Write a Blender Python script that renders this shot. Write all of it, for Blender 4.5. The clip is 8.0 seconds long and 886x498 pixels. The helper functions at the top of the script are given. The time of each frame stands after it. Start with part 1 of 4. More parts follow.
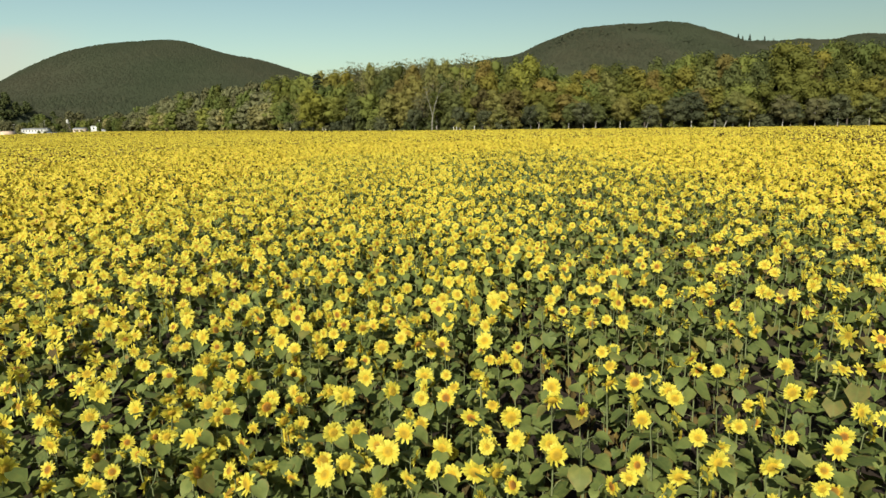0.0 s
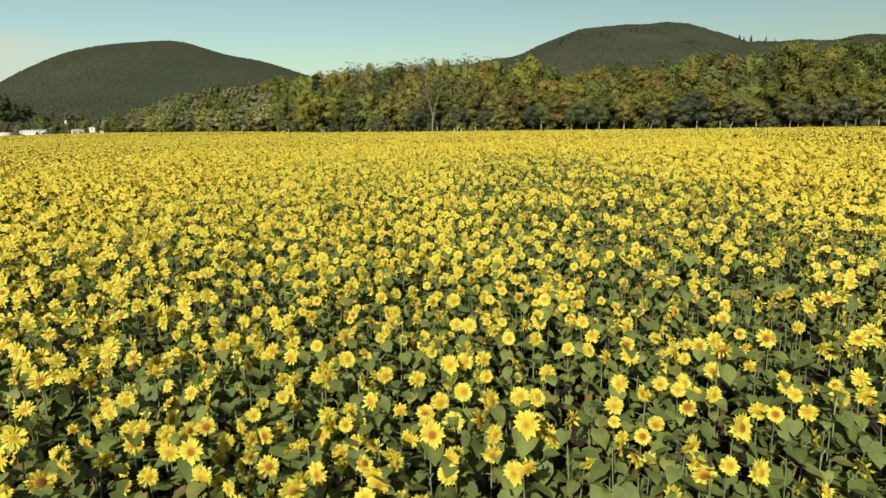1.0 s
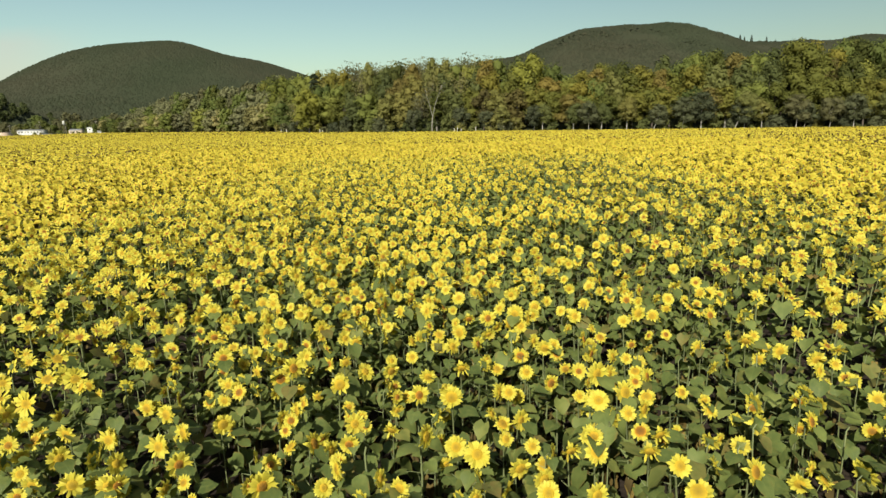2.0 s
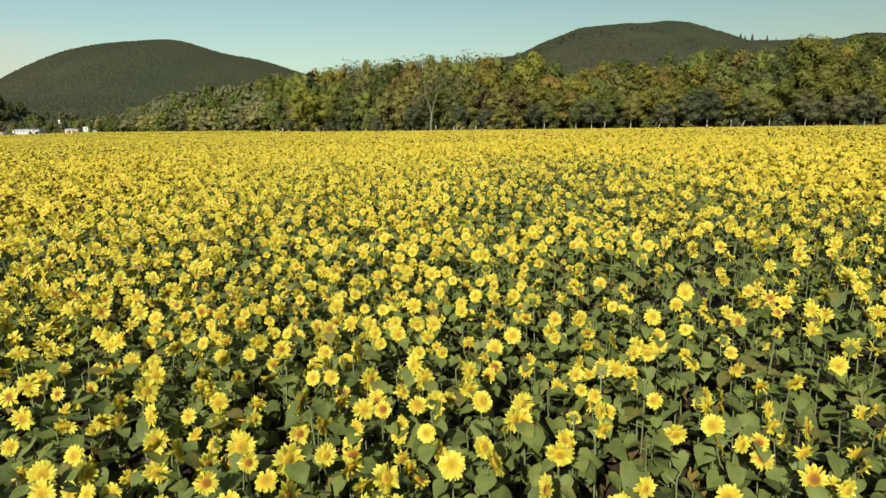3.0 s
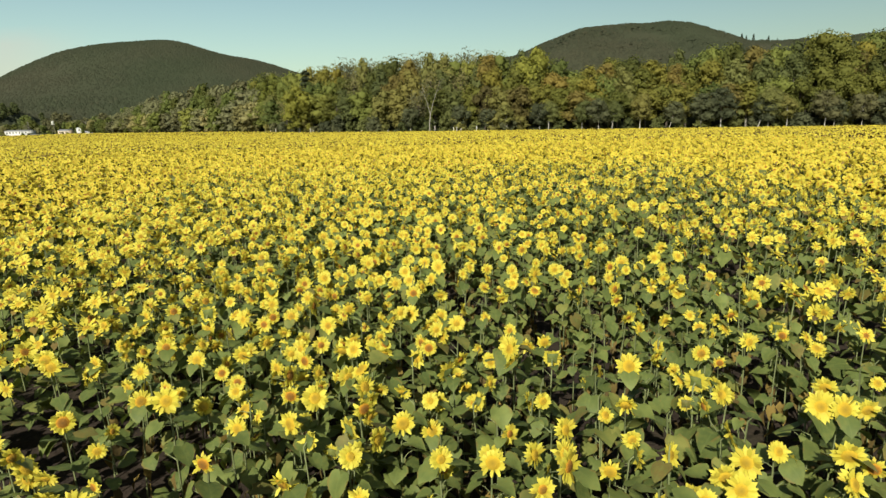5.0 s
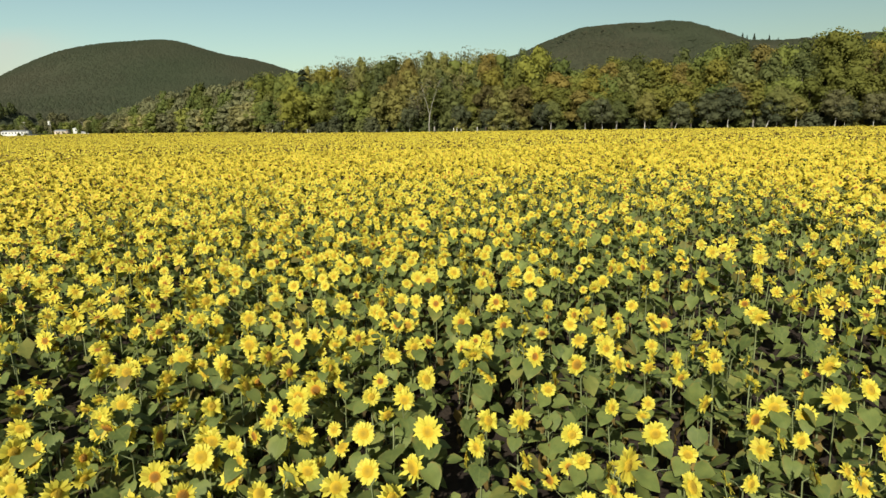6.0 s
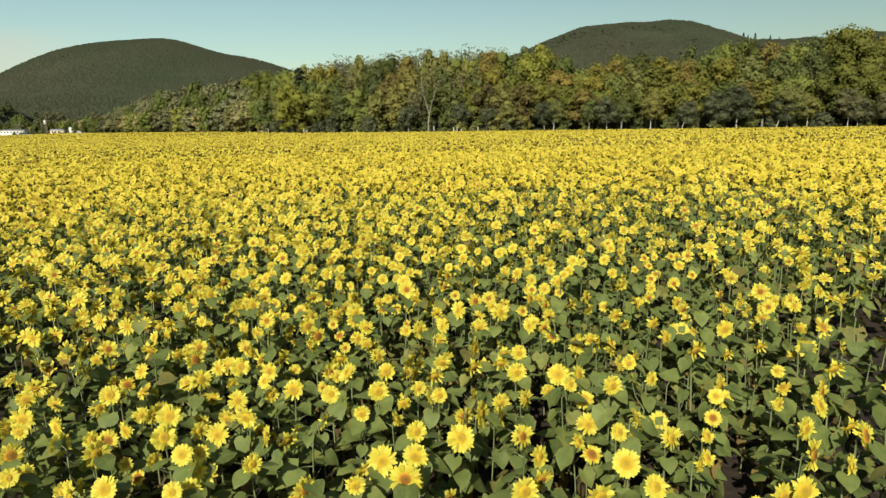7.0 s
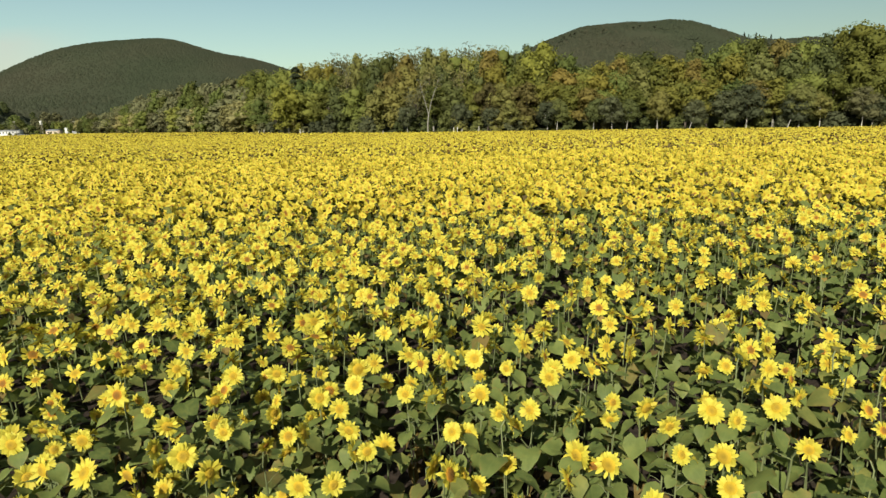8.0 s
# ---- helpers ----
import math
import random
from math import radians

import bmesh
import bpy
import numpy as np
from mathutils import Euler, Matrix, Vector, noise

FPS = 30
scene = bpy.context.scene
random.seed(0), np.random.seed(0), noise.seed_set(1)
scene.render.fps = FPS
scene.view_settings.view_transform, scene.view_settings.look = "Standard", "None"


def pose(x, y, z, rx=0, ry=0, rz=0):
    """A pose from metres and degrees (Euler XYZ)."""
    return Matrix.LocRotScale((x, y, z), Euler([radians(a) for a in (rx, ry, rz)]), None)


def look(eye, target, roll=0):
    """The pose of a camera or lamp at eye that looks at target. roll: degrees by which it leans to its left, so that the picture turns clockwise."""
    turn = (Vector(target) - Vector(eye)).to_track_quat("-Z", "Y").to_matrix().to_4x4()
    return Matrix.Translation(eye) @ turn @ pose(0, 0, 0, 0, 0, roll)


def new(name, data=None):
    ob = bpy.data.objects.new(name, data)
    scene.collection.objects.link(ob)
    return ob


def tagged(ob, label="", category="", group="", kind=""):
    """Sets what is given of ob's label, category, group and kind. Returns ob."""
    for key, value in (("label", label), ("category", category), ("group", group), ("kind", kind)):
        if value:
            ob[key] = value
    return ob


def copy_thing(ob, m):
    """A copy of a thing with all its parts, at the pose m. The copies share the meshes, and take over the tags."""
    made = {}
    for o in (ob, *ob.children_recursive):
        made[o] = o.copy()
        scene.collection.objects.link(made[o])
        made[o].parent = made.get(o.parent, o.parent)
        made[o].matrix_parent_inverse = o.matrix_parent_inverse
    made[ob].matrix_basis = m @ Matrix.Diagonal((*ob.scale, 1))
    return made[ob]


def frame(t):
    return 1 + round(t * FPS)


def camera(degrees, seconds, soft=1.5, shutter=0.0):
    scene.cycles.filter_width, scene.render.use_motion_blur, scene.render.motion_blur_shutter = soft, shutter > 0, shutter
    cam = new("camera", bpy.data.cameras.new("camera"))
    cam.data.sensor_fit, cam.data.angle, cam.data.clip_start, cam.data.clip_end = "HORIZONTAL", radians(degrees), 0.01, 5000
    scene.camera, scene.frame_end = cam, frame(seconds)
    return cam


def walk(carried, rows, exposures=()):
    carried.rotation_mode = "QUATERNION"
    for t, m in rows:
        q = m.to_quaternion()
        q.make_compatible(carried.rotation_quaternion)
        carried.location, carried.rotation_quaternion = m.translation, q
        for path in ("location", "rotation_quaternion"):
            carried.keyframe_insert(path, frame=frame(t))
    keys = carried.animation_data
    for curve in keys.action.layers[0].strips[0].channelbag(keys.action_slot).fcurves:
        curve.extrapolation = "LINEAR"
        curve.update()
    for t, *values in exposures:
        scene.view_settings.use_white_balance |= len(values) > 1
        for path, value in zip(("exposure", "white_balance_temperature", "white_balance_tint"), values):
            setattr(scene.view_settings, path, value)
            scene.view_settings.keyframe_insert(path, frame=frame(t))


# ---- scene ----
# ---- camera: a slow drone flight straight over the crop ----
cam = camera(72.0, 8.0, soft=1.5)
PATH = [  # seconds, x, y, z, yaw, pitch, roll
    (0.0, 0.0, 0.0, 4.829, 1.14, -12.07, -1.46),
    (0.5, -0.015, 2.655, 4.777, 1.17, -12.02, -1.48),
    (1.0, -0.03, 4.639, 4.737, 1.2, -11.97, -1.48),
    (1.5, -0.04, 6.49, 4.685, 1.2, -11.95, -1.48),
    (2.8, 0.1, 13.674, 4.43, 1.19, -12.0, -1.49),
    (3.0, 0.112, 14.967, 4.36, 1.18, -12.02, -1.5),
    (3.5, 0.138, 18.214, 4.17, 1.18, -12.01, -1.53),
    (4.0, 0.143, 21.286, 4.083, 1.18, -11.98, -1.54),
    (4.5, 0.145, 24.158, 4.075, 1.18, -11.96, -1.55),
    (5.8, 0.122, 31.314, 4.295, 1.17, -11.95, -1.59),
    (6.0, 0.117, 32.567, 4.32, 1.17, -11.96, -1.59),
    (6.5, 0.098, 35.795, 4.322, 1.16, -11.98, -1.57),
    (7.0, 0.066, 39.031, 4.314, 1.15, -12.01, -1.54),
    (7.5, 0.036, 42.33, 4.294, 1.15, -12.02, -1.56),
    (8.0, 0.0, 45.834, 4.268, 1.15, -12.0, -1.58),
]


def aim(x, y, z, yaw, pitch, roll):
    a, b = radians(yaw), radians(pitch)
    return look((x, y, z), (x - math.sin(a) * math.cos(b), y + math.cos(a) * math.cos(b), z + math.sin(b)), roll)


EXPOSURE = 0.93
walk(cam, [(t, aim(*row)) for t, *row in PATH], [(0.0, EXPOSURE, 6500, 3), (8.0, EXPOSURE, 6500, 3)])

# ---- daylight: clear sky, sun behind the camera and to its left ----
SUN_EL, SUN_X, SUN_Y = 34.0, -0.34, -0.94
world = bpy.data.worlds.new("sky")
scene.world = world
world.use_nodes = True
wn, wl = world.node_tree.nodes, world.node_tree.links
sky = wn.new("ShaderNodeTexSky")
sky.sky_type = "NISHITA"
sky.sun_disc = False
sky.sun_elevation = radians(SUN_EL)
sky.sun_rotation = -math.atan2(SUN_X, SUN_Y)
sky.air_density, sky.dust_density, sky.ozone_density = 1.0, 1.1, 0.3
sky_bg = wn["Background"]
sky_bg.inputs["Strength"].default_value = 0.054
tint = wn.new("ShaderNodeMix")
tint.data_type, tint.blend_type = "RGBA", "MULTIPLY"
tint.inputs[0].default_value = 1.0
tint.inputs[7].default_value = (1.02, 1.04, 0.87, 1)
wl.new(sky.outputs["Color"], tint.inputs[6])


def sky_math(op, a, b, clamp=False):
    n = wn.new("ShaderNodeMath")
    n.operation, n.use_clamp = op, clamp
    for socket, v in zip(n.inputs, (a, b)):
        if isinstance(v, bpy.types.NodeSocket):
            wl.new(v, socket)
        else:
            socket.default_value = v
    return n.outputs[0]


def sky_ramp(v, a, b):
    return sky_math("DIVIDE", sky_math("SUBTRACT", v, a), b - a, True)


# a thin, pale bank of cloud low over the hill
ways = wn.new("ShaderNodeTexCoord")
axes = wn.new("ShaderNodeSeparateXYZ")
wl.new(ways.outputs["Generated"], axes.inputs[0])
ahead = sky_math("MAXIMUM", axes.outputs[1], 0.05)
aside = sky_math("DIVIDE", axes.outputs[0], ahead)
above = sky_math("DIVIDE", axes.outputs[2], ahead)
puff = wn.new("ShaderNodeTexNoise")
puff.inputs["Scale"].default_value, puff.inputs["Detail"].default_value = 14.0, 5.0
wl.new(ways.outputs["Generated"], puff.inputs["Vector"])
edge = sky_math("MULTIPLY", sky_math("SUBTRACT", puff.outputs["Fac"], 0.5), 0.05)
lifted = sky_math("ADD", above, edge)
bank = sky_math("MULTIPLY", sky_ramp(lifted, 0.165, 0.135), sky_ramp(aside, -0.56, -0.70))
bank = sky_math("MULTIPLY", bank, sky_ramp(ahead, 0.2, 0.3))
cloud = wn.new("ShaderNodeMix")
cloud.data_type = "RGBA"
wl.new(sky_math("MULTIPLY", bank, 0.5), cloud.inputs[0])
wl.new(tint.outputs[2], cloud.inputs[6])
cloud.inputs[7].default_value = (6.6, 6.3, 5.5, 1)
wl.new(cloud.outputs[2], sky_bg.inputs["Color"])

sun_data = bpy.data.lights.new("sun", "SUN")
sun_data.energy, sun_data.angle, sun_data.color = 4.4, radians(0.5), (1.0, 0.93, 0.82)
sun = new("sun", sun_data)
ce = math.cos(radians(SUN_EL))
n_ = math.hypot(SUN_X, SUN_Y)
to_sun = Vector((SUN_X / n_ * ce, SUN_Y / n_ * ce, math.sin(radians(SUN_EL))))
sun.matrix_world = look((to_sun * 60)[:], (0, 0, 0))


# ---- materials ----
class Nodes:
    """A short hand for building one node material."""

    def __init__(self, name):
        self.mat = bpy.data.materials.new(name)
        self.mat.use_nodes = True
        self.tree = self.mat.node_tree
        self.bsdf = self.tree.nodes["Principled BSDF"]
        self.out = self.tree.nodes["Material Output"]

    def node(self, kind, **sockets):
        n = self.tree.nodes.new("ShaderNode" + kind)
        for key, value in sockets.items():
            self.feed(n.inputs[key.replace("_", " ")], value)
        return n

    def feed(self, socket, value):
        if isinstance(value, bpy.types.NodeSocket):
            self.tree.links.new(value, socket)
        else:
            socket.default_value = value

    def noise(self, scale, detail=3.0, coord="Object"):
        n = self.node("TexNoise", Scale=scale, Detail=detail)
        self.tree.links.new(self.node("TexCoord").outputs[coord], n.inputs["Vector"])
        return n.outputs["Fac"]

    def ramp(self, fac, stops):
        n = self.node("ValToRGB", Fac=fac)
        el = n.color_ramp.elements
        while len(el) < len(stops):
            el.new(0.5)
        for e, (at, c) in zip(el, stops):
            e.position, e.color = at, (*c, 1)
        return n.outputs["Color"]

    def mix(self, fac, a, b, blend="MIX"):
        n = self.tree.nodes.new("ShaderNodeMix")
        n.data_type, n.blend_type = "RGBA", blend
        self.feed(n.inputs[0], fac)
        for i, v in ((6, a), (7, b)):
            self.feed(n.inputs[i], v if isinstance(v, bpy.types.NodeSocket) else (*v, 1))
        return n.outputs[2]

    def math(self, op, a, b):
        n = self.tree.nodes.new("ShaderNodeMath")
        n.operation = op
        self.feed(n.inputs[0], a)
        self.feed(n.inputs[1], b)
        return n.outputs[0]

    def attribute(self, name):
        n = self.node("Attribute")
        n.attribute_name = name
        return n.outputs["Fac"]

    def island(self):
        return self.node("NewGeometry").outputs["Random Per Island"]

    def thing(self):
        return self.node("ObjectInfo").outputs["Random"]

    def bump(self, height, strength, distance=0.01):
        b = self.node("Bump", Strength=strength, Distance=distance, Height=height)
        self.tree.links.new(b.outputs["Normal"], self.bsdf.inputs["Normal"])

    def done(self, colour, rough=0.6, glow_through=0.0, through_colour=None, spec=0.4):
        self.feed(self.bsdf.inputs["Base Color"], colour)
        self.bsdf.inputs["Roughness"].default_value = rough
        self.bsdf.inputs["Specular IOR Level"].default_value = spec
        if glow_through:
            t = self.node("BsdfTranslucent", Color=through_colour or colour)
            m = self.node("MixShader", Fac=glow_through)
            self.tree.links.new(self.bsdf.outputs[0], m.inputs[1])
            self.tree.links.new(t.outputs[0], m.inputs[2])
            self.tree.links.new(m.outputs[0], self.out.inputs["Surface"])
        return self.mat


def petal_material():
    n = Nodes("petal_yellow")
    along = n.attribute("along")
    c = n.ramp(along, [(0.0, (0.421, 0.301, 0.026)), (0.25, (0.496, 0.417, 0.042)), (0.8, (0.537, 0.479, 0.064)), (1.0, (0.561, 0.506, 0.094))])
    c = n.mix(n.math("MULTIPLY", n.island(), 0.45), c, (0.459, 0.370, 0.032))
    spent = n.ramp(n.island(), [(0.80, (0, 0, 0)), (0.93, (1, 1, 1))])
    c = n.mix(n.math("MULTIPLY", spent, 0.6), c, (0.355, 0.246, 0.031))
    c = n.mix(n.math("MULTIPLY", n.noise(2.1), 0.25), c, (0.547, 0.492, 0.081))
    return n.done(c, 0.6, 0.28, spec=0.18)


def disc_material():
    n = Nodes("disc_florets")
    along = n.attribute("along")
    fresh = n.ramp(along, [(0.0, (0.21, 0.138, 0.014)), (0.45, (0.28, 0.182, 0.015)), (0.8, (0.37, 0.245, 0.017)), (1.0, (0.43, 0.300, 0.020))])
    old = n.ramp(along, [(0.0, (0.12, 0.060, 0.012)), (0.6, (0.19, 0.085, 0.012)), (1.0, (0.45, 0.23, 0.015))])
    age = n.ramp(n.island(), [(0.62, (0, 0, 0)), (0.80, (1, 1, 1))])
    c = n.mix(age, fresh, old)
    v = n.node("TexVoronoi", Scale=210.0)
    n.tree.links.new(n.node("TexCoord").outputs["Object"], v.inputs["Vector"])
    n.bump(v.outputs["Distance"], 0.6, 0.004)
    return n.done(c, 0.85, spec=0.2)


def leaf_material():
    n = Nodes("sunflower_leaf")
    vein = n.ramp(n.attribute("along"), [(0.0, (1, 1, 1)), (0.10, (0, 0, 0))])
    c = n.ramp(n.island(), [(0.0, (0.059, 0.080, 0.024)), (0.40, (0.093, 0.117, 0.033)), (0.80, (0.136, 0.159, 0.043)), (0.92, (0.162, 0.156, 0.040)), (0.97, (0.124, 0.093, 0.029))])
    blotch = n.ramp(n.noise(24.0, 5), [(0.42, (0, 0, 0)), (0.62, (1, 1, 1))])
    c = n.mix(n.math("MULTIPLY", blotch, 0.45), c, (0.139, 0.146, 0.037))
    shade = n.ramp(n.noise(7.0, 3), [(0.42, (0, 0, 0)), (0.6, (1, 1, 1))])
    c = n.mix(n.math("MULTIPLY", shade, 0.5), c, (0.059, 0.080, 0.021))
    c = n.mix(n.math("MULTIPLY", vein, 0.4), c, (0.124, 0.152, 0.044))
    rim = n.ramp(n.attribute("along"), [(0.72, (0, 0, 0)), (0.95, (1, 1, 1))])
    worn = n.ramp(n.noise(9.0, 4), [(0.50, (0, 0, 0)), (0.60, (1, 1, 1))])
    c = n.mix(n.math("MULTIPLY", n.math("MULTIPLY", rim, worn), 0.75), c, (0.143, 0.106, 0.029))
    n.bump(n.noise(38.0, 2), 0.35, 0.006)
    return n.done(c, 0.6, 0.16, (0.13, 0.17, 0.02, 1), spec=0.16)


def dry_material():
    n = Nodes("withered_leaf")
    c = n.ramp(n.island(), [(0.0, (0.055, 0.040, 0.017)), (0.5, (0.120, 0.085, 0.026)), (1.0, (0.210, 0.145, 0.036))])
    c = n.mix(n.math("MULTIPLY", n.noise(19.0, 4), 0.5), c, (0.070, 0.052, 0.022))
    return n.done(c, 0.8, 0.1, spec=0.1)


def stem_material():
    n = Nodes("stem_green")
    c = n.mix(n.noise(14.0), (0.10, 0.125, 0.045), (0.18, 0.19, 0.09))
    return n.done(c, 0.6, spec=0.3)


def ground_material():
    n = Nodes("field_soil")
    c = n.ramp(n.noise(0.9, 6), [(0.3, (0.014, 0.011, 0.009)), (0.55, (0.025, 0.019, 0.014)), (0.75, (0.024, 0.025, 0.012))])
    c = n.mix(n.math("MULTIPLY", n.noise(11.0, 5), 0.6), c, (0.048, 0.034, 0.026))
    n.bump(n.noise(7.0, 6), 0.8, 0.06)
    return n.done(c, 0.95, spec=0.1)


def forest_floor_material():
    n = Nodes("forest_floor")
    c = n.ramp(n.noise(0.05, 6), [(0.3, (0.028, 0.032, 0.015)), (0.6, (0.050, 0.055, 0.022)), (0.8, (0.070, 0.060, 0.028))])
    return n.done(c, 0.95, spec=0.1)


def foliage_material(name, dark, mid, bright, gold, spread=1.0):
    """Tree foliage: hue by tree, tone by leaf spray."""
    n = Nodes(name)
    c = n.ramp(n.island(), [(0.0, dark), (0.45, mid), (0.85, bright), (1.0, gold)])
    tone = n.ramp(n.thing(), [(0.0, dark), (0.3, mid), (0.65, bright), (1.0, gold)])
    c = n.mix(0.86 * spread, c, tone)
    c = n.mix(n.math("MULTIPLY", n.noise(0.35, 3), 0.25), c, dark)
    return n.done(c, 0.7, 0.48, spec=0.12)


def bark_material(name, a, b):
    n = Nodes(name)
    c = n.mix(n.noise(2.2, 5), a, b)
    n.bump(n.noise(6.0, 4), 0.6, 0.05)
    return n.done(c, 0.9, spec=0.15)


def woods_material():
    n = Nodes("far_woods")
    c = n.ramp(n.island(), [(0.0, (0.031, 0.035, 0.020)), (0.5, (0.033, 0.037, 0.021)), (0.85, (0.036, 0.039, 0.023)), (1.0, (0.042, 0.041, 0.024))])
    patch = n.ramp(n.noise(0.0065, 7), [(0.38, (0, 0, 0)), (0.62, (1, 1, 1))])
    c = n.mix(n.math("MULTIPLY", patch, 0.6), c, (0.045, 0.043, 0.026))
    green = n.ramp(n.noise(0.003, 5), [(0.46, (0, 0, 0)), (0.6, (1, 1, 1))])
    c = n.mix(n.math("MULTIPLY", green, 0.55), c, (0.031, 0.040, 0.021))
    return n.done(c, 0.85, 0.08, spec=0.1)


def plain(name, a, b, scale=1.5, rough=0.8, spec=0.3):
    n = Nodes(name)
    c = n.mix(n.noise(scale, 5), a, b)
    n.bump(n.noise(scale * 6, 3), 0.2, 0.02)
    return n.done(c, rough, spec=spec)


PETAL, DISC, LEAF, STEM, DRY = petal_material(), disc_material(), leaf_material(), stem_material(), dry_material()
SOIL, FLOOR, WOODS = ground_material(), forest_floor_material(), woods_material()
FOL_YELLOW = foliage_material("foliage_yellow_green", (0.056, 0.065, 0.020), (0.112, 0.122, 0.029), (0.174, 0.172, 0.036), (0.265, 0.219, 0.040))
FOL_GREEN = foliage_material("foliage_green", (0.074, 0.089, 0.034), (0.131, 0.144, 0.047), (0.193, 0.196, 0.061), (0.264, 0.228, 0.063))
FOL_GREY = foliage_material("foliage_grey_green", (0.061, 0.069, 0.036), (0.093, 0.102, 0.053), (0.126, 0.130, 0.063), (0.159, 0.147, 0.066))
FOL_RUST = foliage_material("foliage_golden", (0.085, 0.072, 0.028), (0.153, 0.128, 0.040), (0.216, 0.174, 0.048), (0.274, 0.207, 0.049))
FOL_BROWN = foliage_material("foliage_grey_brown", (0.096, 0.094, 0.048), (0.143, 0.137, 0.065), (0.190, 0.180, 0.078), (0.237, 0.216, 0.080))
FOL_FRESH = foliage_material("foliage_fresh_green", (0.079, 0.102, 0.029), (0.139, 0.161, 0.042), (0.205, 0.222, 0.052), (0.264, 0.254, 0.055))
FOL_BRIGHT = foliage_material("foliage_bright_green", (0.110, 0.123, 0.027), (0.173, 0.185, 0.036), (0.247, 0.250, 0.045), (0.304, 0.281, 0.050), 0.6)
# olive foliage of the distant trees, paled to put haze into its colour
FOL_OLIVE_HAZED = foliage_material("foliage_olive_hazed", (0.131, 0.130, 0.072), (0.201, 0.202, 0.096), (0.277, 0.265, 0.116), (0.365, 0.312, 0.123))
FOL_DARK = foliage_material("foliage_conifer", (0.036, 0.050, 0.030), (0.058, 0.075, 0.043), (0.080, 0.098, 0.053), (0.103, 0.110, 0.056), 0.5)
BARK_DARK = bark_material("bark_dark", (0.055, 0.045, 0.035), (0.12, 0.10, 0.08))
BARK_PALE = bark_material("bark_pale", (0.24, 0.22, 0.19), (0.46, 0.43, 0.38))
BARK_GREY = bark_material("bark_grey", (0.14, 0.13, 0.11), (0.26, 0.24, 0.21))


# ---- meshes from arrays ----
def mesh_of(name, pieces, materials, rounded=False):
    """One mesh from pieces (vertices, triangles, material index, along)."""
    vs, ts, ms, al, base = [], [], [], [], 0
    for v, t, m, a in pieces:
        vs.append(v)
        ts.append(t + base)
        ms.append(np.broadcast_to(np.asarray(m, np.int32), (len(t),)))
        al.append(a)
        base += len(v)
    v = np.concatenate(vs).astype(np.float32)
    t = np.concatenate(ts).astype(np.int32)
    me = bpy.data.meshes.new(name)
    me.vertices.add(len(v))
    me.vertices.foreach_set("co", v.ravel())
    me.loops.add(t.size)
    me.loops.foreach_set("vertex_index", t.ravel())
    me.polygons.add(len(t))
    me.polygons.foreach_set("loop_start", np.arange(len(t), dtype=np.int32) * 3)
    me.polygons.foreach_set("material_index", np.concatenate(ms).astype(np.int32))
    if rounded:
        me.polygons.foreach_set("use_smooth", np.ones(len(t), bool))
    me.update(calc_edges=True)
    me.attributes.new("along", "FLOAT", "POINT").data.foreach_set("value", np.concatenate(al).astype(np.float32))
    for m in materials:
        me.materials.append(m)
    return me


def part(name, me, parent, label="", m=None):
    ob = new(name, me)
    ob.parent = parent
    if m is not None:
        ob.matrix_basis = m
    return tagged(ob, label)


def turn_z(a):
    c, s = math.cos(a), math.sin(a)
    return np.array([[c, -s, 0], [s, c, 0], [0, 0, 1.0]])


def turn_x(a):
    c, s = math.cos(a), math.sin(a)
    return np.array([[1.0, 0, 0], [0, c, -s], [0, s, c]])


def moved(piece, rot, at=(0, 0, 0)):
    v, t, m, a = piece
    return v @ np.asarray(rot).T + np.asarray(at), t, m, a


def tube(points, radii, sides, m=0, cap=True):
    """A tapered tube along points."""
    p, rings = np.asarray(points, float), []
    for i in range(len(p)):
        d = p[min(i + 1, len(p) - 1)] - p[max(i - 1, 0)]
        d = d / (np.linalg.norm(d) + 1e-9)
        u = np.cross(d, (0.3, 0.9, 0.1) if abs(d[2]) > 0.7 else (0, 0, 1.0))
        u = u / np.linalg.norm(u)
        w = np.cross(d, u)
        a = np.arange(sides) * 2 * np.pi / sides
        rings.append(p[i] + radii[i] * (np.cos(a)[:, None] * u + np.sin(a)[:, None] * w))
    tris = []
    for i in range(len(p) - 1):
        for k in range(sides):
            a0, a1 = i * sides + k, i * sides + (k + 1) % sides
            tris += [(a0, a1, a1 + sides), (a0, a1 + sides, a0 + sides)]
    v = np.concatenate(rings)
    if cap:
        v = np.vstack([v, p[-1]])
        o = (len(p) - 1) * sides
        tris += [(o + k, o + (k + 1) % sides, len(v) - 1) for k in range(sides)]
    return v, np.array(tris), m, np.full(len(v), 0.5)


def join(pieces):
    vs, ts, ms, al, base = [], [], [], [], 0
    for v, t, m, a in pieces:
        vs.append(v), ts.append(t + base), al.append(a)
        ms.append(np.broadcast_to(np.asarray(m, np.int32), (len(t),)))
        base += len(v)
    return np.concatenate(vs), np.concatenate(ts), np.concatenate(ms), np.concatenate(al)


# ---- sunflower, piece by piece; levels of detail 0 (nearest) to 3 ----
M_PETAL, M_DISC, M_LEAF, M_STEM, M_DRY = 0, 1, 2, 3, 4


